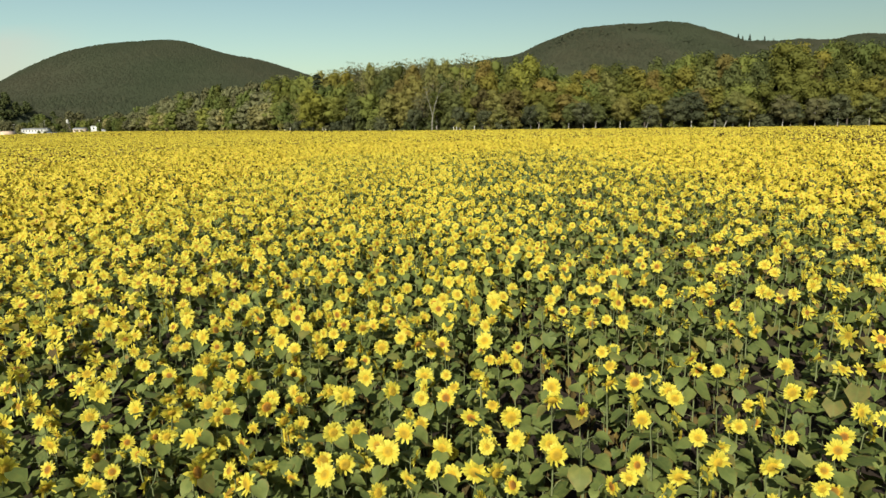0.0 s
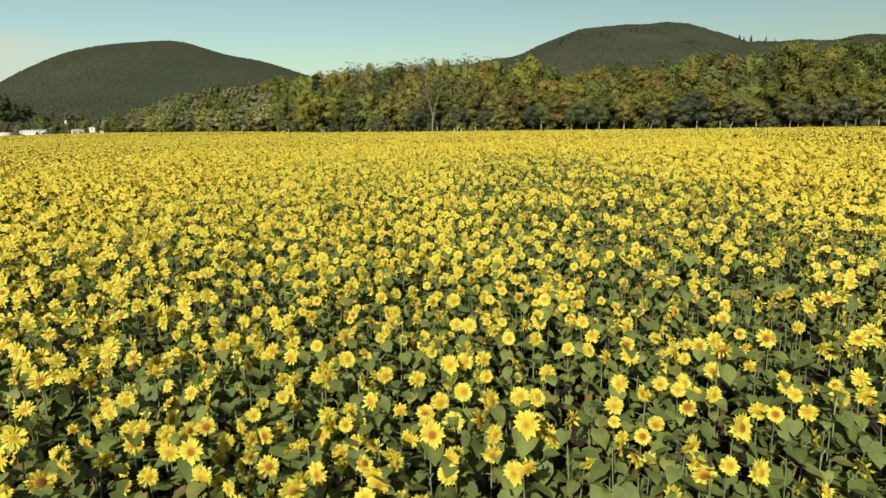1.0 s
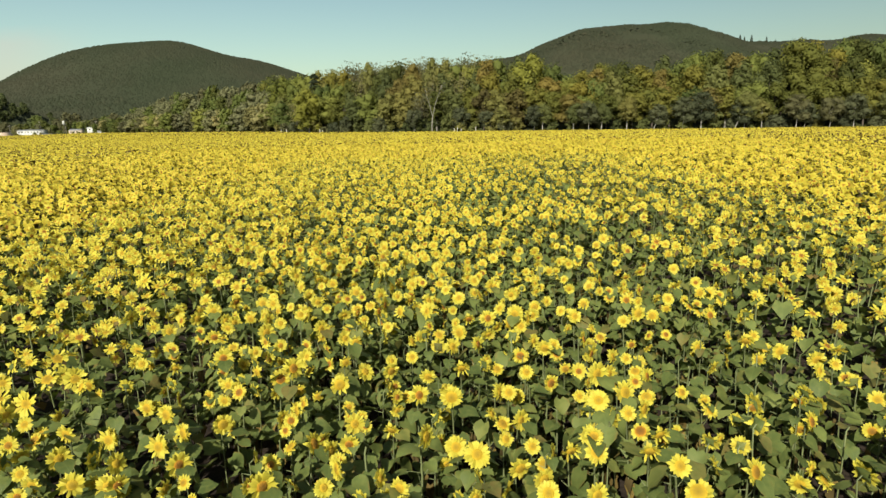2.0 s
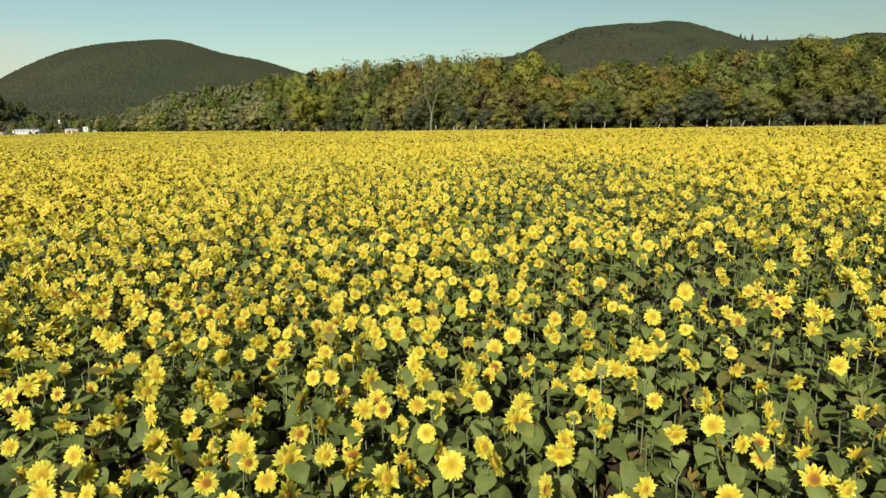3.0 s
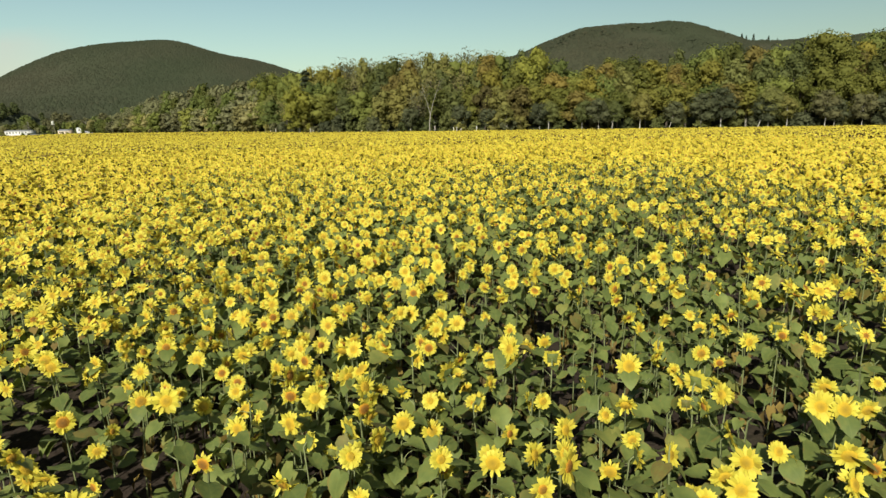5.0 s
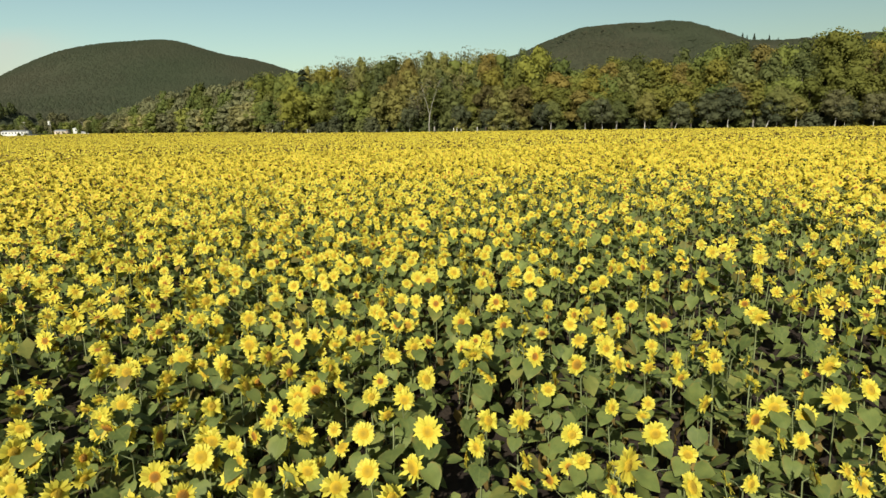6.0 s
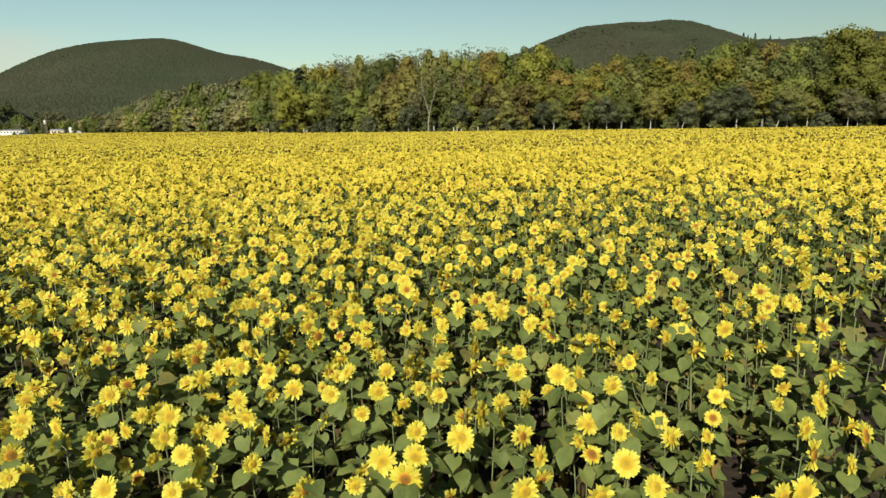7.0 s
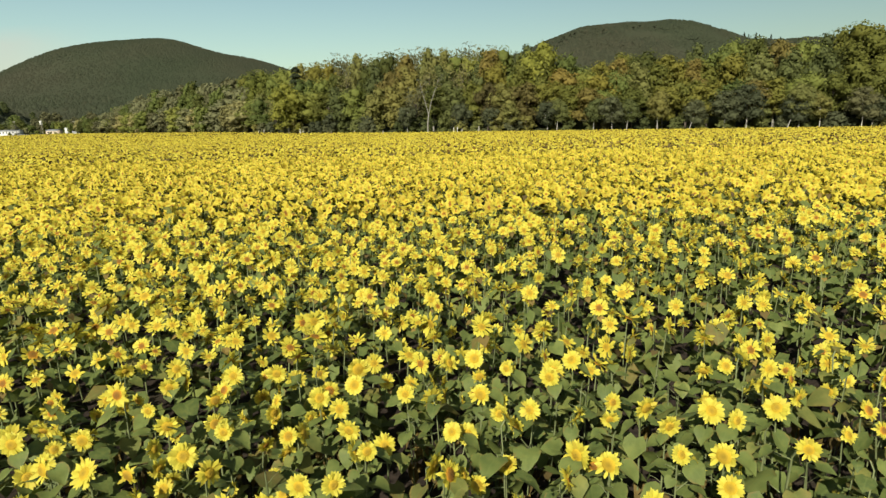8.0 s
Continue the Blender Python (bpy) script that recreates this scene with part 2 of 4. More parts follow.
def petals(rng, r0, r1, level, wilt=0.0):
    """Ray petals round a disc that faces +z, in two overlapping layers."""
    out = []
    if level == 3:  # a toothed, cupped rosette
        rim = 12
        k = np.arange(rim)
        r = r1 * np.where(k % 2 == 0, 1.04, 0.70) * rng.uniform(0.85, 1.12, rim)
        a = (k + rng.uniform(-0.3, 0.3, rim)) * 2 * np.pi / rim
        v = np.vstack([[0, 0, -0.012], np.stack([r * np.cos(a), r * np.sin(a), rng.normal(0.016, 0.042, rim)], -1)])
        t = np.stack([np.zeros(rim, int), 1 + k, 1 + (k + 1) % rim], -1)
        return v, t, M_PETAL, np.concatenate([[0.0], rng.uniform(0.05, 0.45, rim)])
    if level == 2:  # overlapping kites
        for k in range(18):
            if rng.random() < 0.2 * wilt:
                continue
            a = (k + rng.uniform(-0.35, 0.35)) * 2 * np.pi / 18
            long, wide, lift = (r1 - r0 * 0.8) * rng.uniform(0.80, 1.18), 0.0228 * r1 / 0.13 * rng.uniform(0.8, 1.2), rng.normal(0.10, 0.40 + 0.2 * wilt)
            mid = r0 * 0.8 + 0.62 * long
            v = np.array([(0, r0 * 0.5, 0), (wide, mid, 0.6 * lift * long + rng.normal(0, 0.006)), (rng.normal(0, 0.006), r0 * 0.8 + long, lift * long * 0.8), (-wide, mid, 0.6 * lift * long + rng.normal(0, 0.006))])
            out.append(moved((v, np.array([(0, 1, 2), (0, 2, 3)]), M_PETAL, np.array([0.0, 0.45, 0.9, 0.45])), turn_z(a)))
        return join(out)
    count = (22, 19)[level]
    for layer in range(2):
        turns = count - (0, 5)[level] * layer
        for k in range(turns):
            if rng.random() < 0.03 + 0.26 * wilt:
                continue
            a = (k + 0.5 * layer + rng.uniform(-0.25, 0.25)) * 2 * np.pi / turns
            long = (r1 - r0 * 0.86) * rng.uniform(0.86, 1.12) * (1.0, 0.86)[layer] * (1 - 0.2 * wilt)
            wide = (0.0122, 0.0132)[level] * rng.uniform(0.8, 1.2) * r1 / 0.095
            lift = rng.normal(0.04 + 0.14 * layer + 0.15 * wilt, 0.13 + 0.25 * wilt)
            curl = rng.normal(-0.08 - 0.25 * wilt, 0.18 + 0.3 * wilt)
            twist = rng.normal(0, 0.30)
            stations = ([(0, 0.6), (0.38, 1.0), (0.78, 0.80)], [(0, 0.65), (0.62, 1.0)])[level]
            v = []
            for s, w in stations:
                r, z = r0 * 0.86 + long * s, long * (lift * s + curl * s * s)
                v += [(-wide * w, r, z - wide * w * twist), (wide * w, r, z + wide * w * twist)]
            v.append((rng.normal(0, 0.003), r0 * 0.86 + long, long * (lift + curl)))
            n = len(stations)
            t = []
            for i in range(n - 1):
                t += [(2 * i, 2 * i + 1, 2 * i + 3), (2 * i, 2 * i + 3, 2 * i + 2)]
            t.append((2 * n - 2, 2 * n - 1, 2 * n))
            al = np.array([s for s, _ in stations for _ in (0, 1)] + [1.0])
            out.append(moved((np.array(v), np.array(t), M_PETAL, al), turn_z(a)))
    return join(out)


def disc(rng, r0, level):
    """The domed middle of a head that faces +z."""
    sides = (14, 8, 5, 4)[level]
    r0 *= 1.12 if level == 3 else 1.0
    rings = ((0.0, 0.34, 0.7, 1.0), (0.0, 0.55, 1.0), (0.0, 1.0), (0.0, 1.0))[level]
    lift = rng.uniform(0.05, 0.22) * r0
    v, al = [(0, 0, lift * 0.5 + 0.008)], [0.0]
    for s in rings[1:]:
        for k in range(sides):
            a = k * 2 * np.pi / sides
            z = 0.008 + lift * (1 - (s - 0.5) ** 2 * 4) * 0.9 - (0.010 if s == 1.0 else 0)
            v.append((r0 * s * math.cos(a), r0 * s * math.sin(a), z))
            al.append(s)
    t = [(0, 1 + k, 1 + (k + 1) % sides) for k in range(sides)]
    for i in range(len(rings) - 2):
        for k in range(sides):
            a0, a1 = 1 + i * sides + k, 1 + i * sides + (k + 1) % sides
            t += [(a0, a0 + sides, a1 + sides), (a0, a1 + sides, a1)]
    return np.array(v), np.array(t), M_DISC, np.array(al)


def cup(rng, r0, level):
    """The green back of a head with its pointed bracts."""
    if level >= 2:
        a = np.arange(4) * np.pi / 2
        v = np.vstack([[0, 0, -0.045], np.stack([r0 * 1.35 * np.cos(a), r0 * 1.35 * np.sin(a), np.full(4, -0.012)], -1)])
        return v, np.array([(0, 1 + (k + 1) % 4, 1 + k) for k in range(4)]), M_LEAF, np.full(5, 0.5)
    sides = (16, 8)[level]
    v, t = [(0, 0, -0.034)], []
    for k in range(sides):
        a = k * 2 * np.pi / sides
        v.append((r0 * 0.75 * math.cos(a), r0 * 0.75 * math.sin(a), -0.018))
    for k in range(sides):
        a, r = k * 2 * np.pi / sides, r0 * (rng.uniform(1.25, 1.75) if k % 2 else 0.95)
        v.append((r * math.cos(a), r * math.sin(a), -0.004 - 0.012 * (k % 2)))
    for k in range(sides):
        k1 = (k + 1) % sides
        t += [(0, 1 + k1, 1 + k), (1 + k, 1 + k1, 1 + sides + k1), (1 + k, 1 + sides + k1, 1 + sides + k)]
    return np.array(v), np.array(t), M_LEAF, np.full(len(v), 0.5)


def leaf(rng, size, level, dead=0.0):
    """A drooping heart-shaped blade along +y from its petiole's end; dead: hanging and crumpled."""
    shape = (
        [(-0.13, 0.15), (-0.10, 0.33), (0.03, 0.46), (0.20, 0.52), (0.40, 0.47), (0.60, 0.36), (0.80, 0.19), (1.0, 0.0)],
        [(-0.11, 0.27), (0.12, 0.50), (0.45, 0.46), (0.75, 0.24), (1.0, 0.0)],
        [(-0.06, 0.32), (0.36, 0.50), (1.0, 0.0)],
        [(0.0, 0.4), (1.0, 0.25)],
    )[level]
    fold, droop, roll = rng.uniform(-0.10, 0.42), rng.uniform(0.10, 0.95) + 0.5 * dead, rng.normal(0, 0.24)
    narrow = 1.0 - 0.45 * dead
    wave, depth = rng.uniform(0, 6.28), rng.uniform(0.02, 0.10) + 0.2 * dead
    v, al = [], []
    for s, w in shape:
        w = w * narrow
        y, z = s * size * (1 - 0.12 * droop * s), -droop * size * s * s * 0.5
        up = fold * w * size
        jag = rng.uniform(0.93, 1.07) if level < 2 else 1.0
        back = 0.06 * size * (s < 0.1)
        left = z + up + depth * size * math.sin(wave + 5 * s) * w * 2 + roll * w * size
        right = z + up + depth * size * math.sin(wave * 1.7 + 4 * s) * w * 2 - roll * w * size
        v += [(-w * size * jag, y - back, left), (0, y + 0.10 * size * (s < 0), z), (w * size * jag, y - back, right)]
        al += [1.0, 0.0, 1.0]
    t = []
    for i in range(len(shape) - 1):
        for k in (0, 1):
            a0 = 3 * i + k
            if shape[i + 1][1] == 0:
                t.append((a0, a0 + 1, 3 * i + 4))
            else:
                t += [(a0, a0 + 1, a0 + 4), (a0, a0 + 4, a0 + 3)]
    if level == 3:
        v, al = [v[0], v[2], v[5], v[3]], [1.0, 1.0, 1.0, 1.0]
        t = [(0, 1, 2), (0, 2, 3)]
    return np.array(v), np.array(t), M_DRY if dead else M_LEAF, np.array(al)


HEAD_Z = 1.3


def flower_head(rng, level, neck, tilt, turn, r1):
    """Petals, disc and bracts on the end of a stalk: a dictionary of pieces."""
    r0 = r1 * rng.uniform(0.38, 0.50)
    face = turn_z(turn) @ turn_x(tilt)
    at = neck + face @ np.array([0, 0, 0.03])
    wilt = float(rng.choice([0.0, 0.0, 0.3, 1.0], p=[0.35, 0.3, 0.22, 0.13]))
    r0 *= 1 + 0.16 * wilt
    head = {"at": at, "petals": moved(petals(rng, r0, r1, level, wilt), face, at), "disc": moved(disc(rng, r0, level), face, at)}
    if level < 3:
        head["cup"] = moved(cup(rng, r0, level), face, at)
    return head


def sunflower_pieces(seed, level, headless=False):
    """A plant that faces -y: stem, heads and leaves, each a list of pieces."""
    rng = np.random.default_rng(seed)
    got = {"heads": [], "leaves": [], "withered": []}
    top = HEAD_Z - 0.02
    lean = rng.normal(0, 0.05, 2)
    tilt = float(np.clip(rng.normal(1.24, (0.34, 0.38, 0.44, 0.55)[level]), 0.1, 2.1))  # 0: to the zenith, pi/2: level
    pts = [(0, 0, -0.05), (lean[0] * 0.3, lean[1] * 0.3, 0.4), (lean[0] * 0.7, lean[1] * 0.7, 0.85), (lean[0], lean[1] + 0.01, top - 0.07)]
    neck = np.array([lean[0], lean[1] - 0.03 * math.sin(tilt), top - 0.03 + 0.02 * math.cos(tilt)])
    if level < 3:
        way = pts if level == 0 else (pts[0], pts[2], pts[3]) if level == 1 else (pts[2],)
        radii = np.linspace(0.0115, 0.0075, len(way) + 1) * (1 if level < 2 else 1.1)
        got["stem"] = tube([*way, neck], radii, (6, 3, 3)[level], M_STEM, cap=False)
    r1 = (0.121, 0.126, 0.139, 0.161)[level] * rng.uniform(0.72, 1.20)
    turn = rng.normal(0, 0.3)
    if not headless:
        got["heads"].append(flower_head(rng, level, neck, tilt, turn, r1))
        got["at"] = got["heads"][0]["at"]
        for k in range((0, 1, 0, 0, 1, 0)[seed % 6] if level < 2 else 0):  # younger heads on side shoots
            a = rng.uniform(0, 6.28)
            fork = np.array([lean[0] * 0.7, lean[1] * 0.7, 0.84 + 0.1 * k])
            end = fork + (0.15 * math.cos(a), 0.15 * math.sin(a), rng.uniform(0.20, 0.36))
            if level < 2:
                shoot = tube([fork, (fork + end) / 2 + (0.03 * math.cos(a), 0.03 * math.sin(a), -0.01), end], (0.007, 0.006, 0.005), (5, 3)[level], M_STEM, cap=False)
                got["stem"] = join([got["stem"], shoot])
            got["heads"].append(flower_head(rng, level, end, float(rng.uniform(0.5, 1.7)), rng.normal(0, 0.9), 0.138 * rng.uniform(0.62, 0.88)))
    count = (11, 8, 5, 3)[level]
    a = rng.uniform(0, 6.28)
    for k in range(count):
        s = k / (count - 1)
        z = 0.36 + 0.80 * s ** 0.75 + rng.uniform(-0.04, 0.04)
        if level == 3:
            z = 0.64 + 0.46 * s
        a += 2.4 + rng.normal(0, 0.3)
        size = (0.205, 0.210, 0.255, 0.35)[level] * (1.0 - 0.24 * s * s) * rng.uniform(0.62, 1.34)
        reach, rise = rng.uniform(0.08, 0.19) * (1.1 - 0.35 * s), rng.uniform(0.02, 0.09)
        spin = turn_z(a)
        foot = np.array([lean[0], lean[1], 0]) * (z / HEAD_Z) + (0, 0, z)
        tip = foot + spin @ np.array([0, reach, rise])
        dry = k == count - 1 and level >= 2 and seed % 4 > 0  # a withered leaf beside the head
        blade = moved(leaf(rng, size * (0.55 if dry else 1.0), level), spin @ turn_x(rng.normal(-0.35, 0.33)), tip)
        if level < 2:
            mid = foot + spin @ np.array([0, reach * 0.5, rise * 0.8])
            if level == 0:
                stalk = tube([foot, mid, tip], (0.005, 0.004, 0.003), 3, M_STEM, cap=False)
            else:
                side = spin @ np.array([0.006, 0, 0.003])
                stalk = (np.array([foot - side, foot + side, tip]), np.array([(0, 1, 2)]), M_STEM, np.full(3, 0.5))
            blade = join([blade, stalk])
        if dry:
            blade = (blade[0] + (0, 0, 0.1 * (level == 3)), blade[1], M_DRY, blade[3])
        got["leaves"].append(blade)
    for k in range((3, 3, 0, 0)[level]):  # dead lower leaves hanging on the stem
        a += 2.4
        spin = turn_z(a)
        foot = np.array([0, 0, 0.24 + 0.13 * k]) + spin @ np.array([0, 0.05, 0.02])
        got["withered"].append(moved(leaf(rng, 0.2, level + 1, 1.0), spin @ turn_x(rng.normal(-1.1, 0.25)), foot))
    return got


def whole(got):
    heads = [h[k] for h in got["heads"] for k in ("petals", "disc", "cup") if k in h]
    return join(([got["stem"]] if "stem" in got else []) + heads + got["leaves"] + got["withered"])


def strewn(templates, which, xy, z, spin, size):
    """Pieces of many plants: the template's arrays set out at every place."""
    out = []
    for i, (v, t, m, a) in enumerate(templates):
        pick = np.nonzero(which == i)[0]
        if not len(pick):
            continue
        c, s, k = np.cos(spin[pick])[:, None], np.sin(spin[pick])[:, None], size[pick][:, None]
        x = (v[:, 0] * c - v[:, 1] * s) * k + xy[pick, 0][:, None]
        y = (v[:, 0] * s + v[:, 1] * c) * k + xy[pick, 1][:, None]
        w = v[:, 2] * k + z[pick][:, None]
        tri = (t[None] + (np.arange(len(pick)) * len(v))[:, None, None]).reshape(-1, 3)
        mats = np.tile(np.broadcast_to(m, (len(t),)), len(pick))
        out.append((np.stack([x, y, w], -1).reshape(-1, 3), tri, mats, np.tile(a, len(pick))))
    return out


# ---- the lie of the land ----
def smooth(v, a, b):
    s = np.clip((v - a) / (b - a), 0, 1)
    return s * s * (3 - 2 * s)


def edge_y(x):
    """The far edge of the crop."""
    x = np.asarray(x, float)
    return np.where(x > -20, 268 - 0.27 * x, np.interp(x, (-412, -150, -70, -20), (664.0, 402.0, 308.0, 273.4)))


def ripple(x, y, scale, phase=0.0):
    """A slow swell between -1 and 1."""
    u, w = x / scale, y / scale
    return (np.sin(u * 1.3 + 0.7 * np.sin(w * 0.9 + phase) + phase) + np.sin(w * 1.7 + 0.8 * np.sin(u * 1.1 + 2 * phase)) + np.sin(0.9 * (u + w) + 3.1 * phase)) / 3


def table_bump(x, c, s, high):
    return high / (1 + ((x - c) / s) ** 4)


def bell(v, c, s):
    return np.exp(-(((v - c) / s) ** 2))


def left_hill(x, y):
    ridge = 183 * bell(x, -685, 278) + 72 * bell(x, -345, 200) + 88 * bell(x, -1180, 200) + 23.8 * bell(x, -860, 100)
    return ridge * bell(y, 1400, np.where(y < 1400, 280, 260))


def right_hill(x, y):
    ridge = 176 * bell(x, 200, 1500) + table_bump(x, 640, 330, 135) + table_bump(x, 1350, 330, 110) + 45 * bell(x, 1450, 150)
    return ridge * bell(y, 2200, np.where(y < 2200, 400, 500))


def ground_z(x, y):
    x, y = np.asarray(x, float), np.asarray(y, float)
    field = -(1.55 + 0.0085 * np.clip(x, -120, 200)) * smooth(np.hypot(x, y - 20), 50, 235) - 3.0 * smooth(-x, 330, 520) * smooth(y, 300, 600)
    beyond = y - edge_y(x)
    rise = (12.0 * smooth(x, -305, -215) + 6.0 * smooth(x, -215, 80) + 5.0 * smooth(x, 0, 140) + 2.0) * smooth(beyond, 2, 105) * (1 - smooth(beyond, 250, 800))
    hills = left_hill(x, y) + right_hill(x, y)
    hills = hills * (1 + 0.035 * ripple(x, y, 70.0, 0.6) + 0.02 * ripple(x, y, 31.0, 1.3))
    spur = 41 * bell(x, -640, 50) * bell(y, 865, 70)
    return field + rise + hills + spur + 0.05 * ripple(x, y, 9.0) * (1 - smooth(beyond, -40, 0))


def build_ground():
    """One sheet to the horizon, finest in the middle and towards the hills."""
    radii = np.concatenate([np.linspace(0.0, 60, 41)[1:], np.geomspace(63, 4700, 110)])
    ang = np.concatenate([np.arange(-48, 48, 0.5), np.arange(48, 312, 4.0)]) * np.pi / 180
    n = len(ang)
    x = np.concatenate([[0.0], (radii[:, None] * np.sin(ang)).ravel()])
    y = np.concatenate([[22.0], 22 + (radii[:, None] * np.cos(ang)).ravel()])
    v = np.stack([x, y, ground_z(x, y)], -1)
    k = np.arange(n)
    tris = [np.stack([np.zeros(n, int), 1 + (k + 1) % n, 1 + k], -1)]
    for i in range(len(radii) - 1):
        a0, a1 = 1 + i * n + k, 1 + i * n + (k + 1) % n
        tris += [np.stack([a0, a1, a1 + n], -1), np.stack([a0, a1 + n, a0 + n], -1)]
    t = np.concatenate(tris)
    mid = v[t].mean(1)
    wild = (mid[:, 1] > edge_y(mid[:, 0]) + 2).astype(int) + (mid[:, 1] > 900)
    me = mesh_of("ground", [(v, t, wild, np.full(len(v), 0.5))], [SOIL, FLOOR, WOODS])
    me.polygons.foreach_set("use_smooth", np.ones(len(me.polygons), bool))
    tagged(new("ground", me), "dark brown soil of the field, rising to wooded hills", "ground", kind="structure")


build_ground()


# ---- woods on the far hills: rounded crowns, close together ----
def crown_lump(rng, sides=5, low=-0.5):
    """A low, uneven dome of unit radius."""
    v = [(rng.normal(0, 0.15), rng.normal(0, 0.15), rng.uniform(0.10, 0.35))]
    for k in range(sides):
        a = (k + rng.uniform(-0.25, 0.25)) * 2 * np.pi / sides
        q = rng.uniform(0.8, 1.2)
        v.append((q * math.cos(a), q * math.sin(a), rng.uniform(low, low + 0.3)))
    t = [(0, 1 + k, 1 + (k + 1) % sides) for k in range(sides)]
    return np.array(v, float), np.array(t), 0, np.full(len(v), 0.5)


def hill_woods(name, label, seed, count, xs, ys, hill, least, radius, lift=0.0, low=-1.0, mat=None):
    rng = np.random.default_rng(seed)
    x, y = rng.uniform(*xs, count), rng.uniform(*ys, count)
    keep = (hill(x, y) > least) & (np.abs(x) < 0.80 * y + 60)
    x, y = x[keep], y[keep]
    lumps = [crown_lump(rng, 5, low) for _ in range(9)]
    size = radius * rng.uniform(0.55, 1.5, len(x)) ** 1.3
    pieces = strewn(lumps, rng.integers(0, 9, len(x)), np.stack([x, y], -1), ground_z(x, y) + lift, rng.uniform(0, 6.28, len(x)), size)
    tagged(new(name, mesh_of(name, pieces, [mat or WOODS], True)), label, "woods", kind="stuff")


hill_woods("far_woods", "dense dark green woods on the rounded hill", 3, 42000, (-1400, -120), (980, 1460), left_hill, 42, 4.6, 0.6, -0.8)
hill_woods("far_woods", "dense dark green woods on the long ridge", 4, 42000, (-900, 1900), (1700, 2270), right_hill, 140, 7.6, 1.0, -0.8)
hill_woods("valley_woods", "woods on the flat land below the hills", 5, 15000, (-900, 0), (330, 1100), lambda x, y: y - edge_y(x), 110, 5.5, 3.0, -1.1)


# ---- trees ----
def leaf_sprays(rng, centres, radii, count, card, loose=0.22):
    """Small kites scattered through clumps; each is an island of its own."""
    share = radii ** 2 / np.sum(radii ** 2)
    pick = rng.choice(len(centres), count, p=share)
    way = rng.normal(size=(count, 3))
    way /= np.linalg.norm(way, axis=1)[:, None]
    way[:, 2] = np.where(way[:, 2] < -0.75, -way[:, 2], way[:, 2])
    depth = rng.uniform(0.66, 1.10, count)
    p = centres[pick] + way * (radii[pick] * depth)[:, None] * (1, 1, 0.72)
    normal = way * 1.1 + rng.normal(0, loose, (count, 3)) + (0, 0, 0.3)
    normal /= np.linalg.norm(normal, axis=1)[:, None]
    u = np.cross(normal, rng.normal(size=(count, 3)))
    u /= np.linalg.norm(u, axis=1)[:, None]
    w = np.cross(normal, u)
    s = (card * rng.uniform(0.6, 1.4, count))[:, None]
    quad = np.stack([p - u * s, p + w * s * 0.62 + normal * s * 0.12, p + u * s, p - w * s * 0.62 - normal * s * 0.1], 1)
    base = np.arange(count)[:, None] * 4
    t = np.concatenate([base + (0, 1, 2), base + (0, 2, 3)])
    return quad.reshape(-1, 3), t, 0, np.full(count * 4, 0.5)


def clump_core(rng, c, r):
    """The close inner foliage of one clump: a small, lumpy ball."""
    rings, sides = (0.45, 0.95, 0.85, 0.40), 6
    v = [(0, 0, -0.78)]
    for i, q in enumerate(rings):
        for k in range(sides):
            a = (k + 0.5 * i) * 2 * np.pi / sides
            f = rng.uniform(0.72, 1.22)
            v.append((q * f * math.cos(a), q * f * math.sin(a), (-0.62, -0.15, 0.38, 0.68)[i] * f))
    v.append((0, 0, 0.8))
    t = [(0, 1 + (k + 1) % sides, 1 + k) for k in range(sides)]
    for i in range(3):
        for k in range(sides):
            a0, a1 = 1 + i * sides + k, 1 + i * sides + (k + 1) % sides
            t += [(a0, a1, a1 + sides), (a0, a1 + sides, a0 + sides)]
    t += [(19 + k, 19 + (k + 1) % sides, 25) for k in range(sides)]
    return np.array(v) * r * rng.uniform(0.58, 0.74) * (1, 1, 0.8) + c, np.array(t), 0, np.full(26, 0.5)


